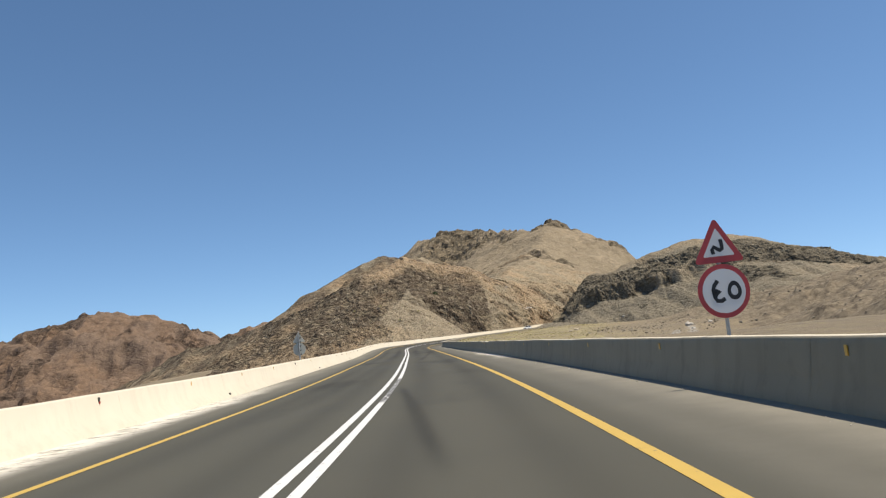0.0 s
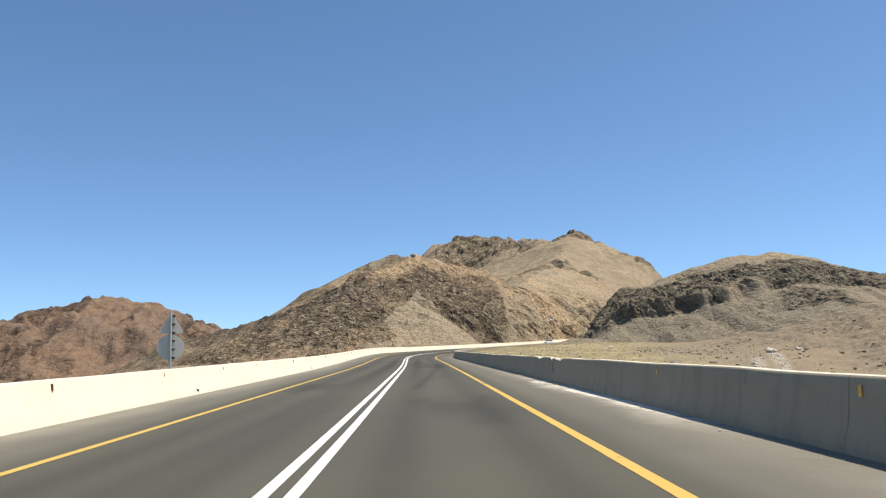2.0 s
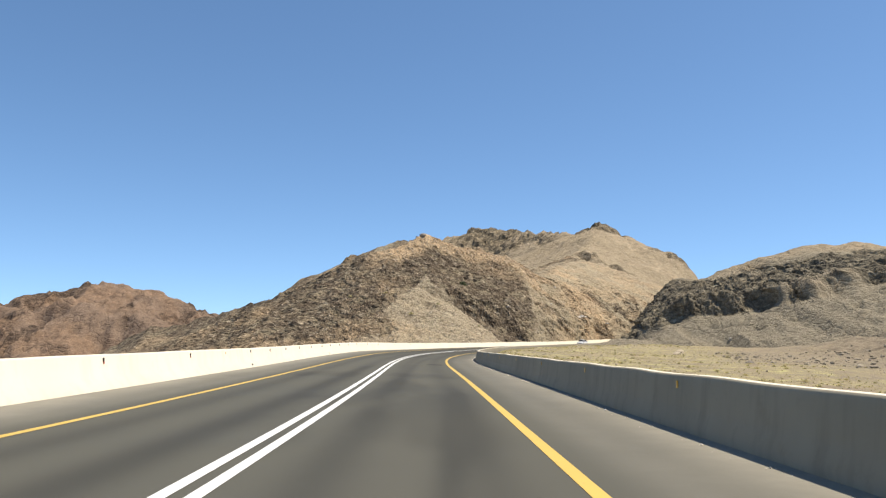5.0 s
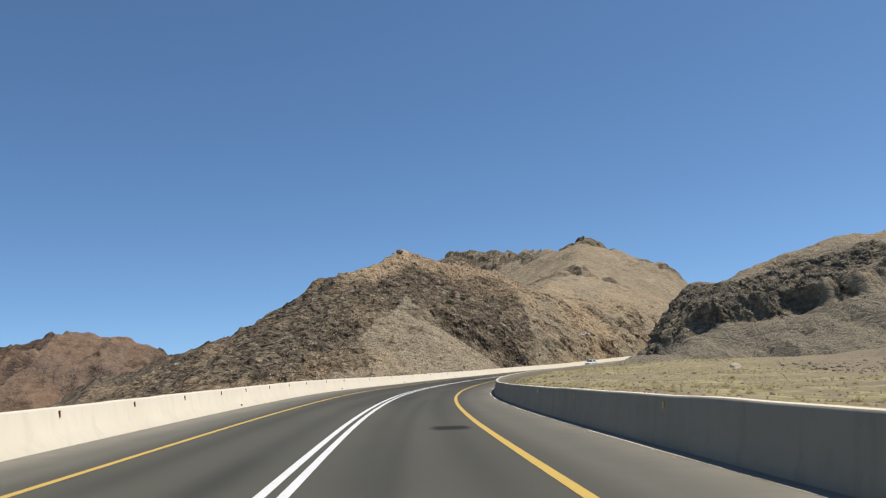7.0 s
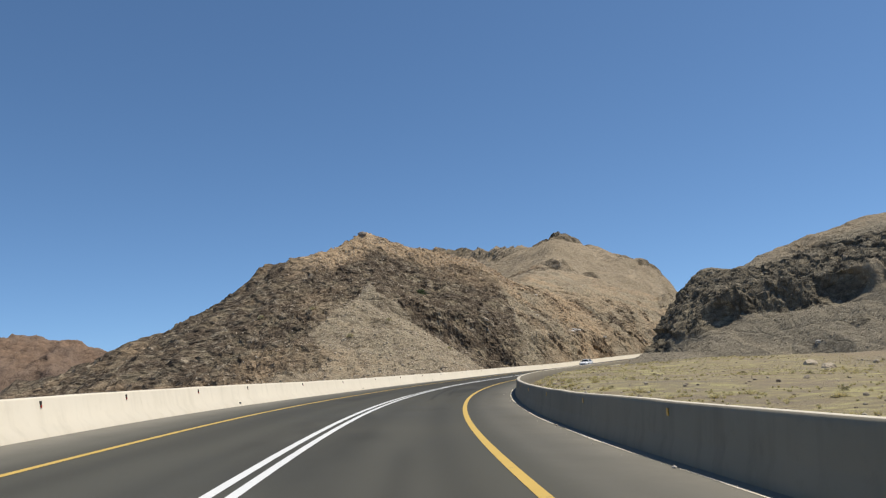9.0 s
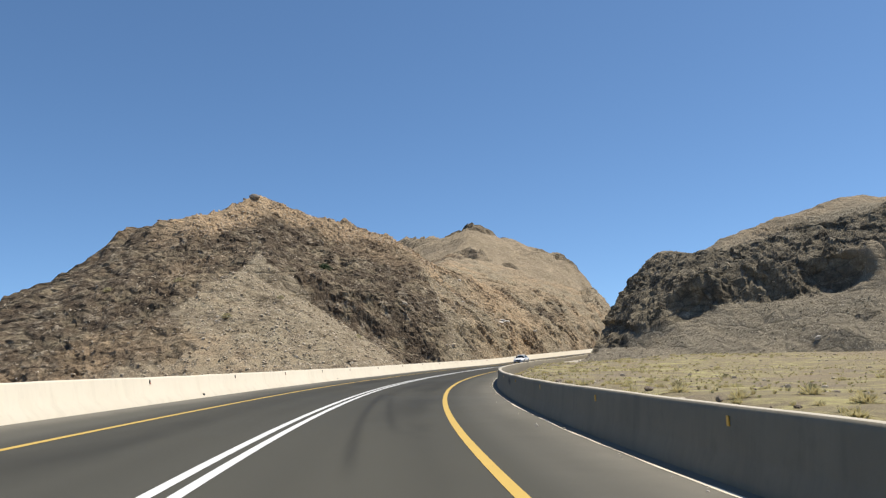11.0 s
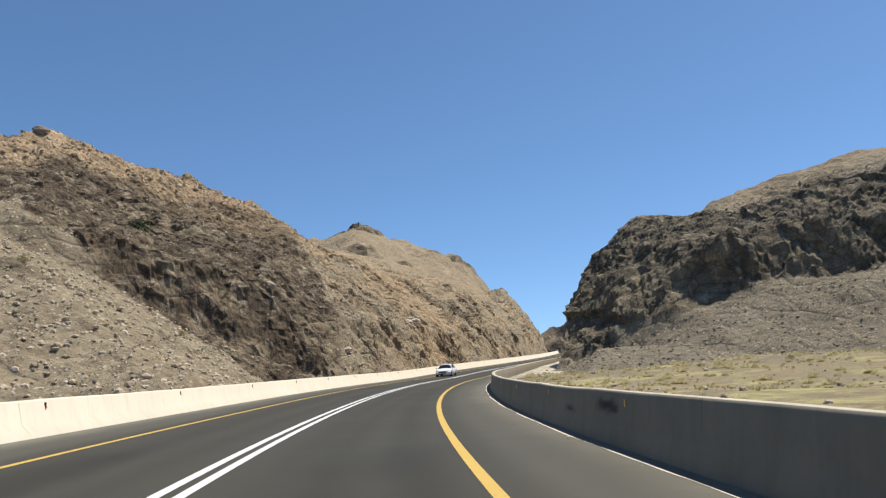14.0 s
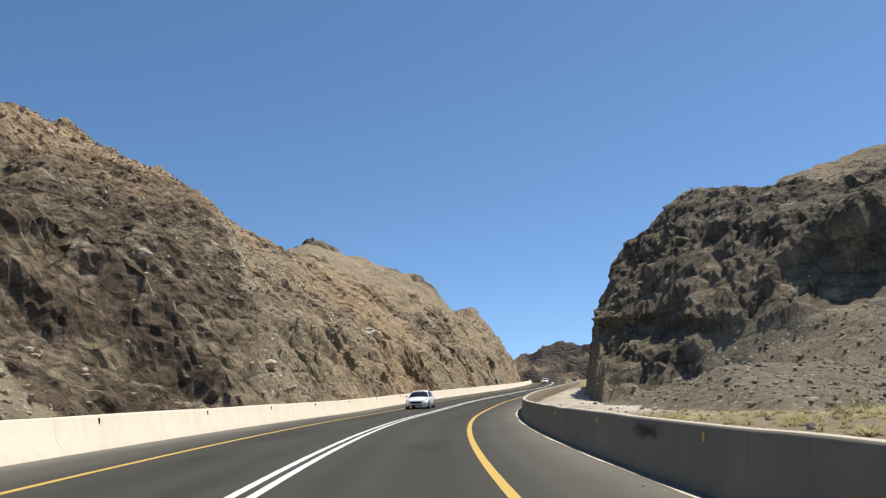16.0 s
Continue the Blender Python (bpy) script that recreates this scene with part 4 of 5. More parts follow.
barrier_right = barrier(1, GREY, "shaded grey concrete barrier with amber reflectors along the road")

for k in range(9):
    drain_hole(2.0 + 28.0 * k, barrier_left)

# ---- rubble and plants ----
def pebble_shape(detail):
    bm = bmesh.new()
    bmesh.ops.create_icosphere(bm, subdivisions=detail, radius=1.0)
    v = np.array([p.co[:] for p in bm.verts])
    f = np.array([[q.index for q in p.verts] for p in bm.faces])
    bm.free()
    return v, f


PEBBLES = {1: pebble_shape(1), 2: pebble_shape(2)}


def stones(name, places, sizes, material, seed, sink=0.25, detail=1):
    """Loose angular stones, joined into one mesh."""
    rng = np.random.default_rng(seed)
    shape_v, shape_f = PEBBLES[detail]
    n, m = len(places), len(shape_v)
    v = shape_v[None] * (1 + (0.5 if detail == 1 else 0.32) * (rng.random((n, m, 1)) - 0.5)) * rng.uniform(0.55, 1.35, (n, 1, 3)) * np.array([1, 1, 0.72])
    a = rng.uniform(0, 6.28, n)
    c, s = np.cos(a)[:, None], np.sin(a)[:, None]
    v = np.stack((v[..., 0] * c - v[..., 1] * s, v[..., 0] * s + v[..., 1] * c, v[..., 2]), -1) * np.asarray(sizes)[:, None, None]
    v = v + places[:, None, :] + np.stack((0 * sizes, 0 * sizes, sizes * (0.5 - sink)), -1)[:, None, :]
    f = (shape_f[None] + (np.arange(n) * m)[:, None, None]).reshape(-1, 3)
    return mesh_object(name, v.reshape(-1, 3).tolist(), f.tolist(), material, False)


def stone_material(name, low, high):
    m = Mat(name, 0.9)
    r = m.node("ShaderNodeNewGeometry").outputs["Random Per Island"]
    c = m.mix(r, low, high)
    m.colour(m.mix(0.6, c, m.mix(m.noise(5, 6, 0.7), (0.6, 0.6, 0.6), (1.25, 1.22, 1.18)), "MULTIPLY"))
    m.bump(m.noise(9, 5, 0.7), 0.6, 0.08)
    return m.mat


STONE_TAN = stone_material("tan_stones", (0.33, 0.265, 0.18), (0.60, 0.50, 0.37))
STONE_GREY = stone_material("grey_stones", (0.10, 0.085, 0.068), (0.30, 0.255, 0.20))
STONE_FIELD = stone_material("field_stones", (0.20, 0.155, 0.11), (0.52, 0.45, 0.34))
STONE_SCREE = stone_material("scree_stones", (0.19, 0.158, 0.112), (0.39, 0.33, 0.24))
RIM_STONE = stone_material("rim_stones", (0.30, 0.22, 0.145), (0.56, 0.43, 0.29))
PALE_STONE = stone_material("pale_stone", (0.46, 0.41, 0.34), (0.62, 0.57, 0.50))
WHITE_RUBBLE = stone_material("broken_concrete", (0.50, 0.47, 0.42), (0.68, 0.65, 0.60))


def on_sheet(sheet, n, seed, chance):
    """Places taken from a sheet's own points, by a chance for each."""
    x, y, z, w = [a.ravel() for a in (*sheet, chance)]
    rng = np.random.default_rng(seed)
    i = rng.choice(len(x), n, p=w / w.sum())
    return np.stack((x[i], y[i], z[i]), -1), rng


def scatter(name, label, sheet, chance, n, seed, material, low, high, detail=1):
    p, rng = on_sheet(sheet, n, seed, chance)
    p[:, :2] += rng.uniform(-0.25, 0.25, (n, 2))
    sizes = low * (high / low) ** (rng.random(n) ** 2.6)
    tagged(stones(name, p, sizes, material, seed + 1, 0.55, detail), label, "stones", kind="stuff")


sx, sy, sz, sout, ss, su = LEFT_SHEET
scatter("loose_stones", "loose pale and brown stones on the left slope", (sx, sy, sz), (sz > -3.2) * (1.1 - sout) * ((ss > 170) & (ss < 330) & (su > -75)), 26000, 500, STONE_TAN, 0.03, 0.24)
scatter("rim_rocks", "blocky orange-brown rocks along the hill's crest", (sx, sy, sz), (LEFT_RIM > 0.3) * ((ss > 230) & (ss < 330)) + 1e-9, 1700, 505, RIM_STONE, 0.10, 0.42)
rx, ry, rz, rout, rs, ru = RIGHT_SHEET
scatter("scree", "grey angular scree below the rock bluff", (rx, ry, rz), (rz > -1.5) * (1.15 - rout) * ((rs > 200) & (rs < 320) & (ru < 90)), 24000, 510, STONE_SCREE, 0.03, 0.16)


def field_points(n, seed, s0, s1, u0, u1):
    rng = np.random.default_rng(seed)
    s, u = rng.uniform(s0, s1, n), u0 + (u1 - u0) * rng.random(n) ** 1.3
    x, y, _ = road_xyz(s, u)
    z, _, _ = ground_height(x, y)
    return np.stack((x, y, z), -1), rng


p, rng = field_points(4200, 520, 90, 300, 7.2, 60)
tagged(stones("field_stones", p, 0.022 * (6 ** (rng.random(4200) ** 3.5)), STONE_FIELD, 521, detail=2), "small stones strewn over the dry field", "stones", kind="stuff")


p, rng = field_points(7000, 525, 60, 235, 40, 135)
tagged(stones("slope_stones", p, 0.04 * (9 ** (rng.random(7000) ** 3)), STONE_SCREE, 526), "stones strewn over the slope right of the road", "stones", kind="stuff")


def grass_tufts(name, n, seed, s0, s1, u0, u1, height):
    """Dry grass: fans of thin bent blades."""
    p, rng = field_points(n, seed, s0, s1, u0, u1)
    s, u = to_road(p[:, 0], p[:, 1])
    keep = (fbm(p[:, 0], p[:, 1], 0 * p[:, 0], 9, 3, 530) > -0.12) & ((s < 267) | (u > 13.5))
    verts, faces = [], []
    for x, y, z in p[keep]:
        size = height * rng.uniform(0.5, 1.25)
        for _ in range(26):
            a, r, lean = rng.uniform(0, 6.28), rng.uniform(0, 0.35) * size, rng.uniform(0.35, 1.5)
            h, w = size * rng.uniform(0.45, 1.0), 0.009
            bx, by = x + r * math.cos(a), y + r * math.sin(a)
            dx, dy = math.cos(a) * lean * h, math.sin(a) * lean * h
            i = len(verts)
            sxw, syw = -math.sin(a) * w, math.cos(a) * w
            verts += [(bx - sxw, by - syw, z - 0.03), (bx + sxw, by + syw, z - 0.03), (bx + dx * 0.45 + sxw, by + dy * 0.45 + syw, z + h * 0.7), (bx + dx * 0.45 - sxw, by + dy * 0.45 - syw, z + h * 0.7), (bx + dx, by + dy, z + h)]
            faces += [(i, i + 1, i + 2, i + 3), (i + 3, i + 2, i + 4)]
    return mesh_object(name, verts, faces, GRASS, False)


def grass_material():
    m = Mat("dry_grass", 0.8)
    r = m.node("ShaderNodeNewGeometry").outputs["Random Per Island"]
    c = m.mix(r, (0.40, 0.345, 0.175), (0.58, 0.50, 0.29))
    thin = m.node("ShaderNodeBsdfTranslucent")
    thin.inputs["Color"].default_value = (0.52, 0.45, 0.24, 1)
    both = m.node("ShaderNodeMixShader")
    both.inputs[0].default_value = 0.5
    m.tree.links.new(m.bsdf.outputs[0], both.inputs[1])
    m.tree.links.new(thin.outputs[0], both.inputs[2])
    m.tree.links.new(both.outputs[0], m.tree.nodes["Material Output"].inputs["Surface"])
    m.colour(m.mix(m.ramp(m.noise(0.25, 3), 0.45, 0.6), c, m.mix(r, (0.38, 0.345, 0.15), (0.54, 0.49, 0.25))))
    return m.mat


GRASS = grass_material()
tagged(grass_tufts("dry_grass", 8500, 540, 60, 300, 7.0, 45, 0.10), "sparse yellow-green dry grass tufts on the field", "grass", kind="stuff")


def grass_cushions(name, n, seed, s0, s1, u0, u1):
    """Low rounded clumps of dry grass, joined: many short blades over a dome."""
    p, rng = field_points(n, seed, s0, s1, u0, u1)
    s, u = to_road(p[:, 0], p[:, 1])
    p = p[(fbm(p[:, 0], p[:, 1], 0 * p[:, 0], 12, 3, 533) > -0.05) & ((s < 266) | (u > 13.5))]
    n, m = len(p), 150
    size = 0.15 + 0.32 * rng.random((n, 1)) ** 2.2
    a, e = rng.uniform(0, 6.28, (n, m)), np.arcsin(rng.random((n, m)))
    way = np.stack((np.cos(a) * np.cos(e), np.sin(a) * np.cos(e), 0.55 * np.sin(e)), -1) * (1 + 0.25 * np.sin(3 * a + size * 40))[..., None]
    tip = p[:, None, :] + way * (size * rng.uniform(0.7, 1.1, (n, m)))[..., None]
    root = p[:, None, :] + way * (size * rng.uniform(0.2, 0.5, (n, m)))[..., None] - np.array([0, 0, 0.03])
    side = np.stack((-np.sin(a), np.cos(a), 0 * a), -1) * (0.035 * size + 0.008)[..., None]
    v = np.stack((root - side, root + side, tip), 2).reshape(-1, 3)
    f = np.arange(len(v)).reshape(-1, 3)
    return mesh_object(name, v.tolist(), f.tolist(), GRASS, False)


tagged(grass_cushions("dry_grass", 1500, 545, 120, 298, 7.6, 42), "low rounded clumps of straw-yellow dry grass", "grass", kind="stuff")


TWIG = plain_material("dry_twig", (0.22, 0.17, 0.11), 0.9)


def bush(x, y, z, size, seed, label, leaf):
    """A low shrub: short stems with many small leaves."""
    rng = np.random.default_rng(seed)
    root = tagged(new("shrub"), label, "shrub", group="shrubs on the slopes")
    root.location = (x, y, z)
    verts, faces = [], []
    for _ in range(9):
        a, t = rng.uniform(0, 6.28), rng.uniform(0.25, 0.8)
        top = np.array([math.cos(a) * t * 0.6, math.sin(a) * t * 0.6, rng.uniform(0.3, 0.5)]) * size
        i, w = len(verts), 0.03 * size
        verts += [(w, 0, -0.3), (-w, w, -0.3), (-w, -w, -0.3), tuple(top)]
        faces += [(i, i + 1, i + 3), (i + 1, i + 2, i + 3), (i + 2, i, i + 3)]
    stems = part("stems", mesh_object("stems", verts, faces, TWIG, False), root)
    verts, faces = [], []
    for _ in range(1100 if size > 0.5 else 420):
        a, e, r = rng.uniform(0, 6.28), rng.uniform(0.0, 1.4), size * rng.uniform(0.45, 1.0) * (0.8 + 0.2 * math.sin(3 * rng.random()))
        c = np.array([math.cos(a) * math.cos(e) * r, math.sin(a) * math.cos(e) * r, math.sin(e) * r * 0.8 + 0.05])
        q = rng.normal(0, 0.05 * size, (3, 3)) + c
        i = len(verts)
        verts += [tuple(v) for v in q]
        faces += [(i, i + 1, i + 2)]
    part("leaves", mesh_object("leaves", verts, faces, leaf, False), root)


LEAF = stone_material("green_leaves", (0.035, 0.055, 0.02), (0.09, 0.12, 0.045))
FIELD_LEAF = stone_material("olive_leaves", (0.16, 0.14, 0.06), (0.34, 0.30, 0.14))
DRY_LEAF = stone_material("straw_leaves", (0.42, 0.365, 0.19), (0.60, 0.53, 0.31))


def height_on(sheet, x, y):
    i = np.argmin((sheet[0] - x) ** 2 + (sheet[1] - y) ** 2)
    return float(sheet[0].ravel()[i]), float(sheet[1].ravel()[i]), float(sheet[2].ravel()[i])


bush(*height_on(LEFT_SHEET, -2, 290), 1.5, 560, "green shrub growing out of the rock face", LEAF)
for k, (x, y, r) in enumerate([(-14, 262, 0.8), (-21, 270, 0.7), (-8, 268, 0.6), (-30, 272, 0.8), (2, 272, 0.6)]):
    bush(*height_on(LEFT_SHEET, x, y), r, 561 + k, "small dry olive shrub on the stony slope", DRY_LEAF)
for k, (s, u, r) in enumerate([(262, 14, 0.45), (257, 11, 0.35), (268, 18, 0.45), (249, 17, 0.35), (240, 24, 0.4), (276, 13.5, 0.4)]):
    x, y, _ = road_xyz(s, u)
    z, _, _ = ground_height(np.array([x]), np.array([y]))
    bush(float(x), float(y), float(z[0]), r, 570 + k, "pale yellow-green dry shrub in the field", DRY_LEAF)


rng = np.random.default_rng(620)
for k in range(16):
    x, y, _ = road_xyz(rng.uniform(150, 258), 9 + 34 * rng.random() ** 1.4)
    z, _, _ = ground_height(np.array([x]), np.array([y]))
    bush(float(x), float(y), float(z[0]) - 0.05, float(rng.uniform(0.2, 0.38)), 621 + k, "small brownish-green dry shrub in the field", FIELD_LEAF)


def boulder(x, y, z, size, seed, material, label, flat=0.7):
    """One rock with broken faces."""
    bm = bmesh.new()
    bmesh.ops.create_icosphere(bm, subdivisions=3, radius=1.0)
    v = np.array([p.co[:] for p in bm.verts]) + seed * 7.7
    rock, joint = blocks(v[:, 0], v[:, 1], v[:, 2], 0.9, seed)
    lump = 1 + 0.22 * rock - 0.1 * np.exp(-joint * 8) + 0.12 * fbm(v[:, 0], v[:, 1], v[:, 2], 0.5, 3, seed)
    for p, k in zip(bm.verts, lump):
        p.co = Vector((p.co.x * k * 1.15, p.co.y * k * 0.9, p.co.z * k * flat)) * size
    me = bpy.data.meshes.new("boulder")
    bm.to_mesh(me)
    bm.free()
    me.materials.append(material)
    ob = new("boulder", me)
    ob.matrix_world = pose(x, y, z + size * flat * 0.1, 0, 0, seed * 47 % 360)
    return tagged(ob, label, "boulder")


def ground_z(x, y):
    return float(ground_height(np.array([x]), np.array([y]))[0][0])


for k, (x, y, size, mat, label) in enumerate([(45.6, 146.1, 0.75, PALE_STONE, "pale flat boulder at the foot of the slope"), (49.3, 145.5, 0.5, PALE_STONE, "small pale rock beside the white rubble"),
                                              (30, 164, 0.5, STONE_GREY, "grey rock in the dry field"), (33, 205, 0.55, STONE_TAN, "tan rock in the dry field"), (36, 214, 0.7, STONE_TAN, "tan rock in the dry field")]):
    boulder(x, y, ground_z(x, y), size, 20 + k, mat, label)
for k, (x, y, size, label) in enumerate([(58.4, 254.6, 0.5, "pale boulder on the scree slope"), (54.5, 255.5, 0.3, "small pale boulder on the scree slope"), (47.3, 220.5, 0.45, "small pale boulder on the scree slope")]):
    boulder(*height_on(RIGHT_SHEET, x, y), size, 30 + k, PALE_STONE, label)
for k, (x, y, size, label) in enumerate([(18.5, 291.5, 0.5, "tan square boulder lodged low in the rock cut"), (10.5, 289, 0.55, "tan block in the rock face"), (34, 325, 0.7, "tan slab in the tan rock cut"), (-14.2, 312.7, 0.9, "dark flat boulder on the hill's crown")]):
    boulder(*height_on(LEFT_SHEET, x, y), size, 40 + k, STONE_TAN if k < 3 else STONE_GREY, label)
for k, (x, y, size) in enumerate([(36, 328, 1.0), (35, 326.5, 0.8), (37.2, 329.5, 0.7), (28.3, 336.3, 0.6), (45.7, 338.4, 0.6), (52, 349, 0.5), (25, 315, 0.4)]):
    boulder(*height_on(LEFT_SHEET, x, y), size, 60 + k, PALE_STONE, "whitish slab breaking out of the tan rock cut", 0.5)
rng = np.random.default_rng(590)
runs = np.array(RUBBLE_RUNS)[rng.integers(0, 2, 420)].T
k = rng.random(420)
x, y = runs[0] - runs[2] * k + rng.normal(0, 0.35, 420), runs[1] - runs[3] * k + rng.normal(0, 0.5, 420)
p = np.stack((x, y, ground_height(x, y)[0]), -1)
tagged(stones("white_rubble", p, 0.045 * (6 ** rng.random(420) ** 3), WHITE_RUBBLE, 591), "streak of white rubble down the slope", "rubble", kind="stuff")

def plate(name, outline, thick, material, y=0.0):
    """A flat plate in the x-z plane, facing -y."""
    bm = bmesh.new()
    f = bm.faces.new([bm.verts.new((x, y, z)) for x, z in outline])
    bmesh.ops.recalc_face_normals(bm, faces=[f])
    r = bmesh.ops.extrude_face_region(bm, geom=[f])
    bmesh.ops.translate(bm, vec=(0, thick, 0), verts=[v for v in r["geom"] if isinstance(v, bmesh.types.BMVert)])
    bmesh.ops.recalc_face_normals(bm, faces=bm.faces[:])
    me = bpy.data.meshes.new(name)
    bm.to_mesh(me)
    bm.free()
    me.materials.append(material)
    return new(name, me)


# crumbs along the foot of the shaded barrier
rng = np.random.default_rng(605)
s, u = rng.uniform(8, 290, 420), 5.98 - np.abs(rng.normal(0, 0.16, 420))
x, y, z = road_xyz(s, u)
tagged(stones("kerb_pebbles", np.stack((x, y, z), -1), 0.008 + 0.03 * rng.random(420) ** 5, PALE_STONE, 606), "small pale pebbles along the barrier's foot", "pebbles", kind="stuff")

# broken concrete by the smashed stretch of barrier
rng = np.random.default_rng(600)
s, u = rng.uniform(57, 69, 150), 6.15 - np.abs(rng.normal(0, 0.22, 150))
x, y, z = road_xyz(s, u)
tagged(stones("concrete_rubble", np.stack((x, y, z), -1), 0.01 + 0.045 * rng.random(150) ** 4, WHITE_RUBBLE, 601), "crumbs of broken concrete at the barrier's foot", "rubble", kind="stuff")
s = np.array([59.0, 59.15, 59.4, 59.8, 60.3, 60.7, 60.85, 61.1, 63.1, 63.3, 63.7, 64.0, 64.2])
x, y, z = road_xyz(s, 6.36 + 0.1 * rng.random(13), 0.80 + 0.03 * rng.random(13))
tagged(stones("concrete_rubble", np.stack((x, y, z), -1), 0.035 + 0.04 * rng.random(13), PALE_STONE, 602), "pale broken lumps on the smashed barrier's top", "rubble", kind="stuff")
boulder(25.8, 126.0, ground_z(25.8, 126.0) + 0.3, 1.1, 51, STONE_GREY, "dark rock standing in the dip of the dry field")

# ---- road signs ----
SIGN_RED = plain_material("sign_red", (0.44, 0.05, 0.055), 0.5)
SIGN_WHITE = plain_material("sign_white", (0.72, 0.72, 0.70), 0.45, vary=0.08)
SIGN_BLACK = plain_material("sign_black", (0.015, 0.015, 0.016), 0.5)
STEEL = plain_material("galvanised_steel", (0.45, 0.44, 0.40), 0.6, 0.15)
SIGN_BACK = plain_material("sign_back", (0.60, 0.575, 0.47), 0.8, 0.0)


def rounded_triangle(side, r):
    h = side * math.sqrt(3) / 2
    corners = [(-side / 2, 0, 210), (side / 2, 0, 330), (0, h, 90)]
    cx, cz = 0, h / 3
    out = []
    for x, z, mid in corners:
        k = 1 - 2 * r / math.hypot(x - cx, z - cz)
        bx, bz = cx + (x - cx) * k, cz + (z - cz) * k
        out += [(bx + r * math.cos(radians(mid + a)), bz + r * math.sin(radians(mid + a))) for a in (-60, -30, 0, 30, 60)]
    return out


def circle(r, cz, n=48):
    return [(r * math.cos(k * 2 * math.pi / n), cz + r * math.sin(k * 2 * math.pi / n)) for k in range(n)]


def stroke(points, width):
    """The outline of a bent stroke."""
    pts = [Vector(p) for p in points]
    a, b = [], []
    for i, p in enumerate(pts):
        d = (pts[min(i + 1, len(pts) - 1)] - pts[max(i - 1, 0)]).normalized()
        n = Vector((-d.y, d.x)) * width / 2
        a.append(tuple(p + n))
        b.append(tuple(p - n))
    return a + b[::-1]


def tube(name, r, z0, z1, material, n=14):
    bm = bmesh.new()
    bmesh.ops.create_cone(bm, cap_ends=True, segments=n, radius1=r, radius2=r, depth=z1 - z0, matrix=Matrix.Translation((0, 0, (z0 + z1) / 2)))
    me = bpy.data.meshes.new(name)
    bm.to_mesh(me)
    bm.free()
    me.materials.append(material)
    return new(name, me)


def warning_sign():
    """A triangle for a double bend over a round limit of forty-five, on one post."""
    root = tagged(new("road_sign"), "warning triangle over a round speed limit sign on a post", "road sign")
    root.matrix_world = road_place(14.1, 6.84, 0.07, 4) @ pose(0, 0, 0, 0, -1.5, 0)
    part("post", tube("post", 0.035, -0.6, 2.3, STEEL), root, "galvanised steel post")
    base = 2.12
    tri = part("triangle_sign", plate("triangle_sign", [(x, z + base) for x, z in rounded_triangle(0.96, 0.05)], 0.012, SIGN_RED, -0.06), root, "red-bordered warning triangle")
    part("face", plate("face", [(x, z + base + 0.115) for x, z in rounded_triangle(0.60, 0.015)], 0.004, SIGN_WHITE, -0.065), tri)
    bend = [(-0.10, 0.16), (-0.115, 0.24), (-0.08, 0.29), (-0.02, 0.25), (0.03, 0.22), (0.07, 0.24), (0.075, 0.32), (0.06, 0.42)]
    part("symbol", plate("symbol", [(x, z + base) for x, z in stroke(bend, 0.07)], 0.003, SIGN_BLACK, -0.069), tri, "black double bend symbol")
    disc = part("round_sign", plate("round_sign", circle(0.485, 1.605), 0.012, SIGN_RED, -0.06), root, "round red-bordered speed limit sign")
    part("face", plate("face", circle(0.40, 1.605), 0.004, SIGN_WHITE, -0.065), disc)
    four = [(-0.10, 1.80), (-0.17, 1.72), (-0.20, 1.66), (-0.14, 1.61), (-0.08, 1.605), (-0.15, 1.57), (-0.185, 1.50), (-0.15, 1.44), (-0.07, 1.43), (0.0, 1.47)]
    part("digit", plate("digit", stroke(four, 0.075), 0.003, SIGN_BLACK, -0.069), disc, "black Arabic digit four")
    bm = bmesh.new()
    n = 40
    loops = []
    for rx, rz in ((0.13, 0.17), (0.065, 0.09)):
        loops.append([bm.verts.new((0.19 + rx * math.cos(k * 2 * math.pi / n) * (1 - 0.12 * math.sin(k * 2 * math.pi / n)), -0.069, 1.60 + rz * math.sin(k * 2 * math.pi / n))) for k in range(n)])
    for k in range(n):
        bm.faces.new((loops[0][k], loops[0][(k + 1) % n], loops[1][(k + 1) % n], loops[1][k]))
    me = bpy.data.meshes.new("digit")
    bm.to_mesh(me)
    bm.free()
    me.materials.append(SIGN_BLACK)
    part("digit", new("digit", me), disc, "black Arabic digit five")


def sign_from_behind():
    """The same pair of plates for traffic coming the other way, seen from the back."""
    root = tagged(new("road_sign"), "grey backs of triangular and round road signs on a post", "road sign")
    root.matrix_world = road_place(60.5, -7.95, 0.0, 12)
    part("post", tube("post", 0.045, -1.0, 2.95, STEEL), root)
    part("triangle_sign", plate("triangle_sign", [(x, z + 2.12) for x, z in rounded_triangle(0.96, 0.05)], 0.012, SIGN_BACK, 0.07), root, "grey-green metal back of a triangular sign")
    part("round_sign", plate("round_sign", circle(0.485, 1.605), 0.012, SIGN_BACK, 0.07), root, "grey-green metal back of a round sign")
    for k in range(6):
        clip = new("bracket", box_mesh("bracket", (0.17, 0.05, 0.07), SOOT, 0.006))
        clip.location = (0.07, 0.045, 1.22 + k * 0.31)
        part("bracket", clip, root, "dark clamp")


warning_sign()
sign_from_behind()

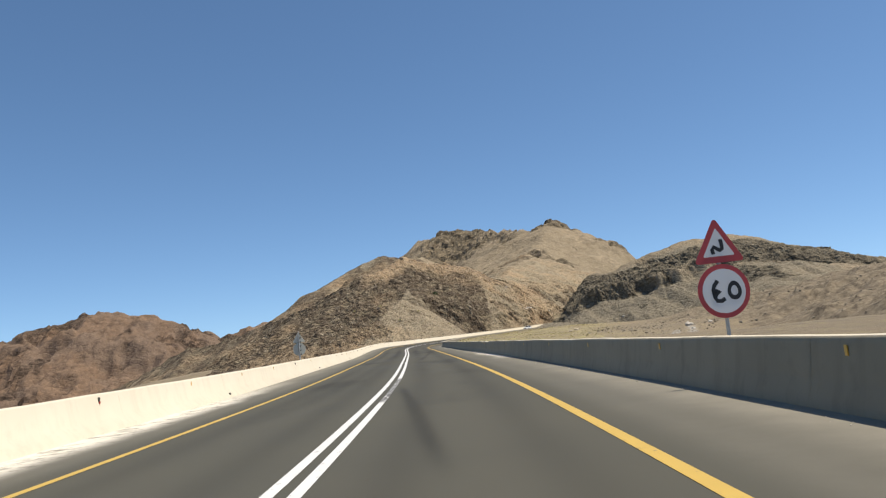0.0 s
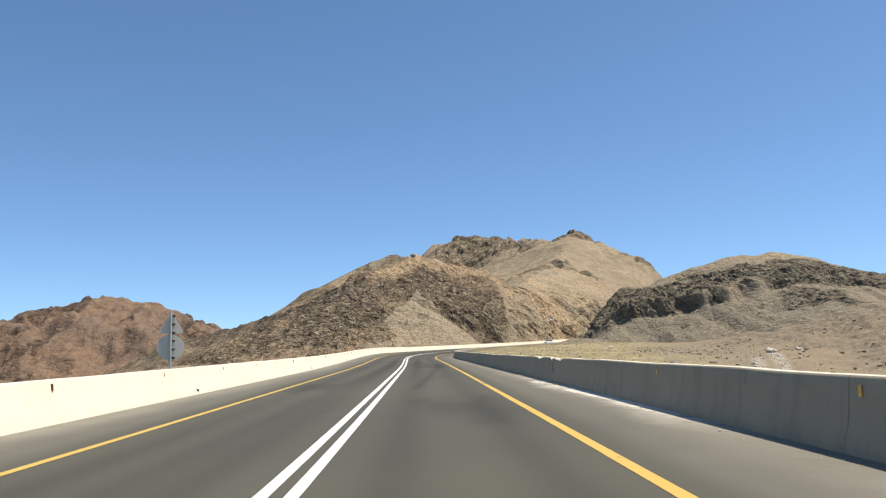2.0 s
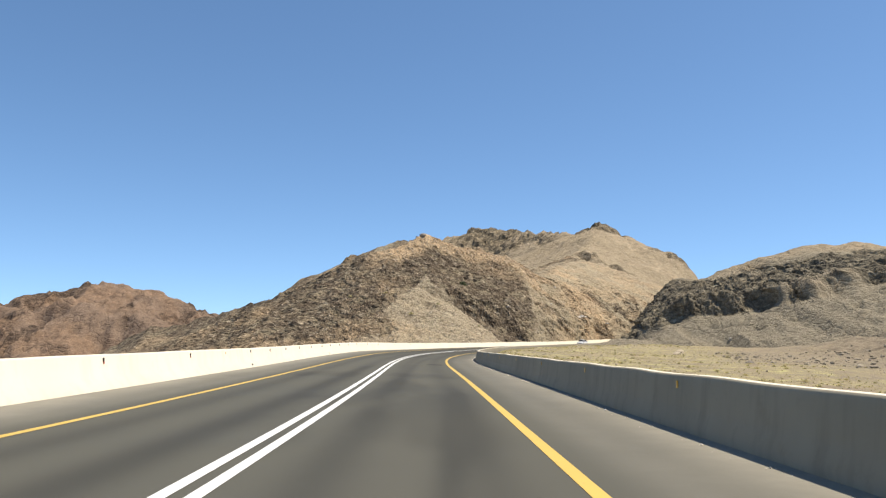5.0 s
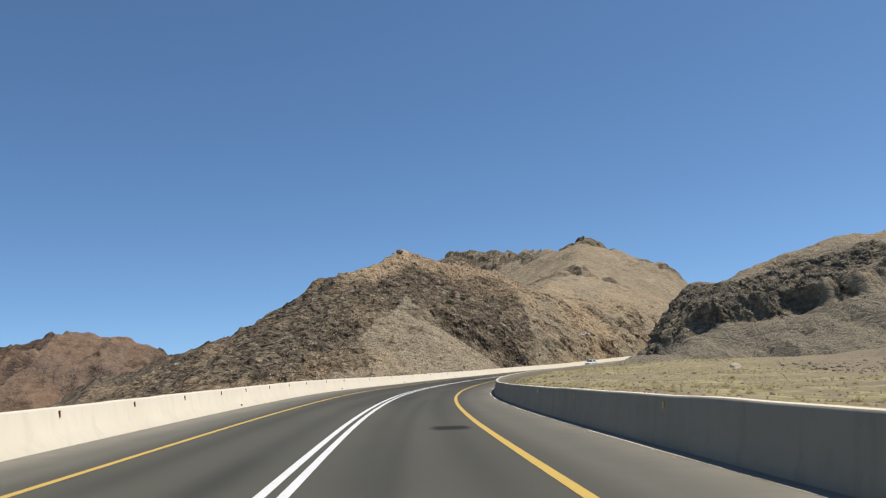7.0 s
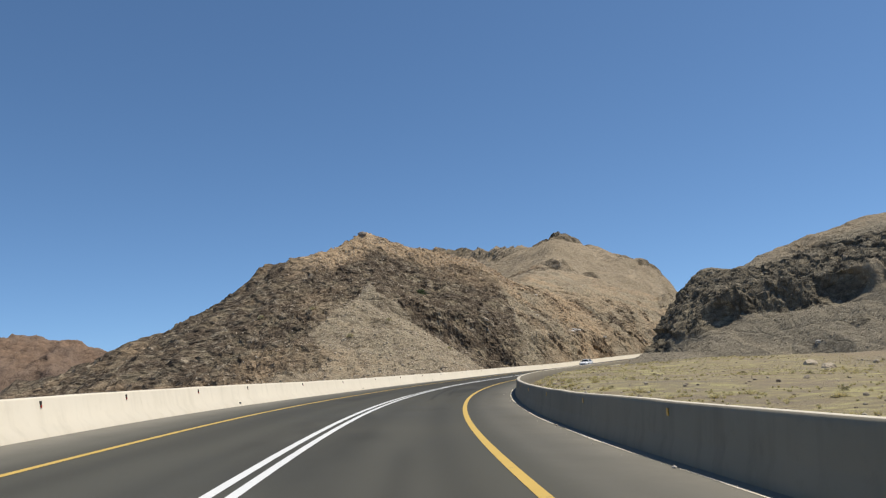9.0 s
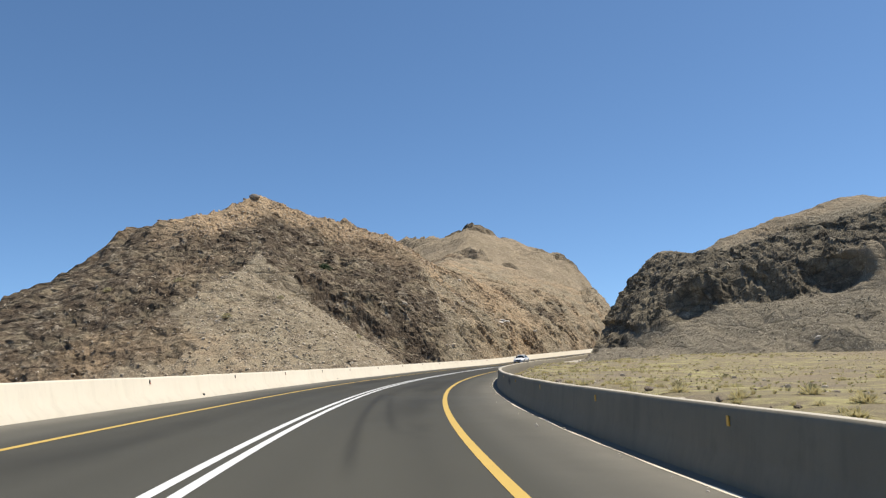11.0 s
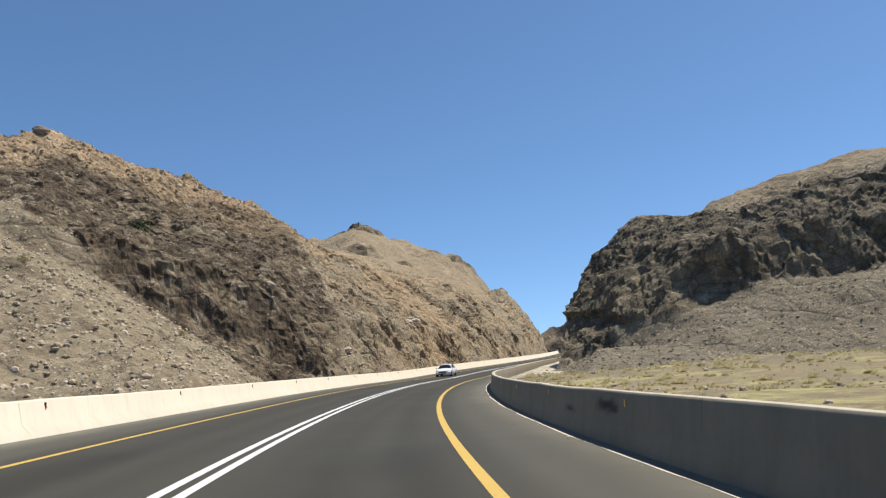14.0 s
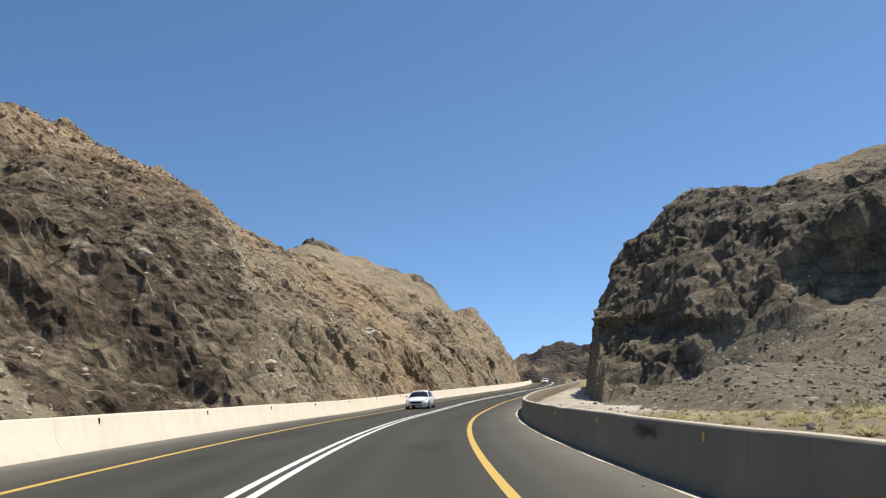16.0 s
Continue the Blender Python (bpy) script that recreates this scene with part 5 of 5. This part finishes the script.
# ---- vehicles ----
CAR_WHITE = plain_material("white_car_paint", (0.80, 0.80, 0.79), 0.22, vary=0.02)
CAR_GLASS = plain_material("dark_car_glass", (0.012, 0.014, 0.016), 0.06, vary=0.1)
CAR_BLACK = plain_material("black_trim", (0.015, 0.015, 0.016), 0.45)
RUBBER = plain_material("tyre_rubber", (0.02, 0.02, 0.02), 0.85)
ALLOY = plain_material("alloy_rim", (0.55, 0.56, 0.57), 0.3, 0.9)
CHROME = plain_material("chrome", (0.75, 0.76, 0.78), 0.12, 1.0, 0.02)
LAMP = plain_material("lamp_lens", (0.62, 0.64, 0.66), 0.08, 0.3, 0.05)
PLATE_GREY = plain_material("number_plate", (0.55, 0.55, 0.53), 0.5)


def loft(name, stations, material, mirror=True):
    """A skin over cross-sections; each is y and a list of (x, z) from the sill to the middle."""
    rows = []
    for y, half in stations:
        pts = [(x, y, z) for x, z in half]
        rows.append(pts + [(-x, y, z) for x, z in half[::-1][1:]])
    n = len(rows[0])
    verts = [v for r in rows for v in r]
    faces = [(i * n + k, i * n + k + 1, (i + 1) * n + k + 1, (i + 1) * n + k) for i in range(len(rows) - 1) for k in range(n - 1)]
    faces += [tuple(range(n)), tuple(range((len(rows) - 1) * n, len(rows) * n))[::-1]]
    ob = mesh_object(name, verts, faces, material)
    bm = bmesh.new()
    bm.from_mesh(ob.data)
    bmesh.ops.recalc_face_normals(bm, faces=bm.faces[:])
    bm.to_mesh(ob.data)
    bm.free()
    ob.data.polygons.foreach_set("use_smooth", np.ones(len(ob.data.polygons), bool))
    return ob


def quad_patch(name, corners, material, thick=0.01):
    """A thin curved-free panel from its corners, thickened inwards."""
    c = [Vector(p) for p in corners]
    n = (c[1] - c[0]).cross(c[2] - c[0]).normalized() * thick
    k = len(c)
    verts = [tuple(p) for p in c] + [tuple(p - n) for p in c]
    faces = [tuple(range(k)), tuple(range(k, 2 * k))[::-1]] + [(i, i + k, (i + 1) % k + k, (i + 1) % k) for i in range(k)]
    return mesh_object(name, verts, faces, material, False)


def sedan(m, label):
    """A sedan with its front at y = 0 looking to -y, 4.8 m long."""
    car = tagged(new("car"), label, "car", group="cars on the road")

    def section(w, sill, belt, top, crown):
        return [(w - 0.10, sill), (w - 0.02, sill + 0.10), (w, sill + 0.32), (w - 0.015, belt - 0.08), (w - 0.07, belt), (w * 0.62, top), (w * 0.3, top + crown), (0, top + crown * 1.3)]
    body = [(0.0, section(0.60, 0.30, 0.56, 0.60, 0.01)), (0.05, section(0.74, 0.24, 0.62, 0.68, 0.01)), (0.22, section(0.86, 0.20, 0.70, 0.76, 0.015)),
            (0.6, section(0.91, 0.19, 0.78, 0.85, 0.02)), (1.15, section(0.925, 0.19, 0.86, 0.93, 0.025)), (1.45, section(0.93, 0.19, 0.90, 0.95, 0.03)),
            (2.4, section(0.93, 0.19, 0.92, 0.95, 0.02)), (3.6, section(0.93, 0.20, 0.94, 0.97, 0.02)), (4.3, section(0.91, 0.22, 0.96, 1.02, 0.02)),
            (4.65, section(0.86, 0.28, 0.94, 1.02, 0.015)), (4.8, section(0.74, 0.40, 0.86, 0.94, 0.01))]
    part("body", loft("body", body, CAR_WHITE), car)
    roof = [(1.95, [(0.64, 1.31), (0.60, 1.36), (0.3, 1.40), (0, 1.41)]), (2.4, [(0.66, 1.37), (0.62, 1.42), (0.3, 1.46), (0, 1.47)]),
            (3.1, [(0.66, 1.37), (0.62, 1.42), (0.3, 1.455), (0, 1.465)]), (3.6, [(0.63, 1.30), (0.59, 1.35), (0.3, 1.39), (0, 1.40)])]
    part("roof", loft("roof", roof, CAR_WHITE), car)
    cabin = [(1.30, [(0.80, 0.88), (0.77, 0.94), (0.4, 0.965), (0, 0.975)]), (1.95, [(0.83, 0.90), (0.645, 1.325), (0.3, 1.375), (0, 1.385)]),
             (3.6, [(0.83, 0.92), (0.635, 1.315), (0.3, 1.365), (0, 1.375)]), (4.35, [(0.78, 0.95), (0.74, 0.99), (0.4, 1.02), (0, 1.03)])]
    part("cabin_glass", loft("cabin_glass", cabin, CAR_GLASS), car, "dark tinted car windows")
    for x in (-1, 1):
        pillar = quad_patch("pillar", [(x * 0.80, 1.28, 0.95), (x * 0.84, 1.40, 0.93), (x * 0.67, 2.02, 1.35), (x * 0.63, 1.93, 1.36)], CAR_WHITE, 0.02 * x)
        part("pillar", pillar, car)
        part("pillar", quad_patch("pillar", [(x * 0.838, 2.55, 0.93), (x * 0.838, 2.66, 0.93), (x * 0.672, 2.66, 1.36), (x * 0.672, 2.55, 1.36)], CAR_BLACK, 0.02 * x), car, "black door pillar")
        lamp = quad_patch("headlight", [(x * 0.46, -0.002, 0.615), (x * 0.66, 0.045, 0.60), (x * 0.84, 0.26, 0.70), (x * 0.78, 0.24, 0.755), (x * 0.56, 0.03, 0.68)], LAMP, 0.02 * x)
        part("headlight", lamp, car, "clear swept-back headlight")
        part("fog_lamp", quad_patch("fog_lamp", [(x * 0.52, -0.004, 0.36), (x * 0.72, 0.045, 0.36), (x * 0.74, 0.055, 0.44), (x * 0.56, -0.002, 0.42)], CAR_BLACK, 0.02 * x), car, "black fog lamp recess")
        mirror = new("mirror", box_mesh("mirror", (0.22, 0.12, 0.13), CAR_WHITE, 0.04))
        mirror.location = (x * 1.01, 1.62, 1.0)
        part("mirror", mirror, car)
        for y in (0.92, 3.72):
            bm = bmesh.new()
            bmesh.ops.create_cone(bm, cap_ends=True, segments=28, radius1=0.33, radius2=0.33, depth=0.22, matrix=Matrix.Rotation(radians(90), 4, "Y"))
            bmesh.ops.bevel(bm, geom=[e for e in bm.edges if len(e.link_faces) == 2 and abs(e.verts[0].co.x - e.verts[1].co.x) < 1e-4], offset=0.04, segments=2, affect="EDGES")
            me = bpy.data.meshes.new("wheel")
            bm.to_mesh(me)
            bm.free()
            me.materials.append(RUBBER)
            wheel = new("wheel", me)
            wheel.location = (x * 0.84, y, 0.33)
            part("wheel", wheel, car, "black tyre with alloy rim")
            rim = tube("rim", 0.215, -0.012, 0.012, ALLOY, 20)
            rim.matrix_world = pose(x * 0.112, 0, 0, 0, 90, 0)
            part("rim", rim, wheel)
            arch = tube("wheel_arch", 0.375, -0.01, 0.01, CAR_BLACK, 28)
            arch.matrix_world = pose(x * 0.922, y, 0.34, 0, 90, 0)
            part("wheel_arch", arch, car)
    part("grille", quad_patch("grille", [(-0.40, -0.012, 0.44), (0.40, -0.012, 0.44), (0.47, -0.01, 0.60), (-0.47, -0.01, 0.60)], CAR_BLACK, -0.03), car, "black grille")
    for k in range(4):
        bar = new("grille_bar", box_mesh("grille_bar", (0.78 + k * 0.03, 0.012, 0.012), CHROME, 0.003))
        bar.location = (0, -0.018, 0.465 + k * 0.035)
        part("grille_bar", bar, car)
    part("air_intake", quad_patch("air_intake", [(-0.50, -0.008, 0.25), (0.50, -0.008, 0.25), (0.44, -0.012, 0.34), (-0.44, -0.012, 0.34)], CAR_BLACK, -0.03), car, "black lower air intake")
    number = new("number_plate", box_mesh("number_plate", (0.46, 0.015, 0.11), PLATE_GREY, 0.004))
    number.location = (0, -0.022, 0.395)
    part("number_plate", number, car)
    car.matrix_world = m
    return car


white_car = sedan(road_place(303, -2.2, 0.0, 0), "white sedan with dark windows driving on the road")
tagged(copy_thing(white_car, road_place(452, -2.0, 0.0, 0)), "white sedan far off beyond the bend")
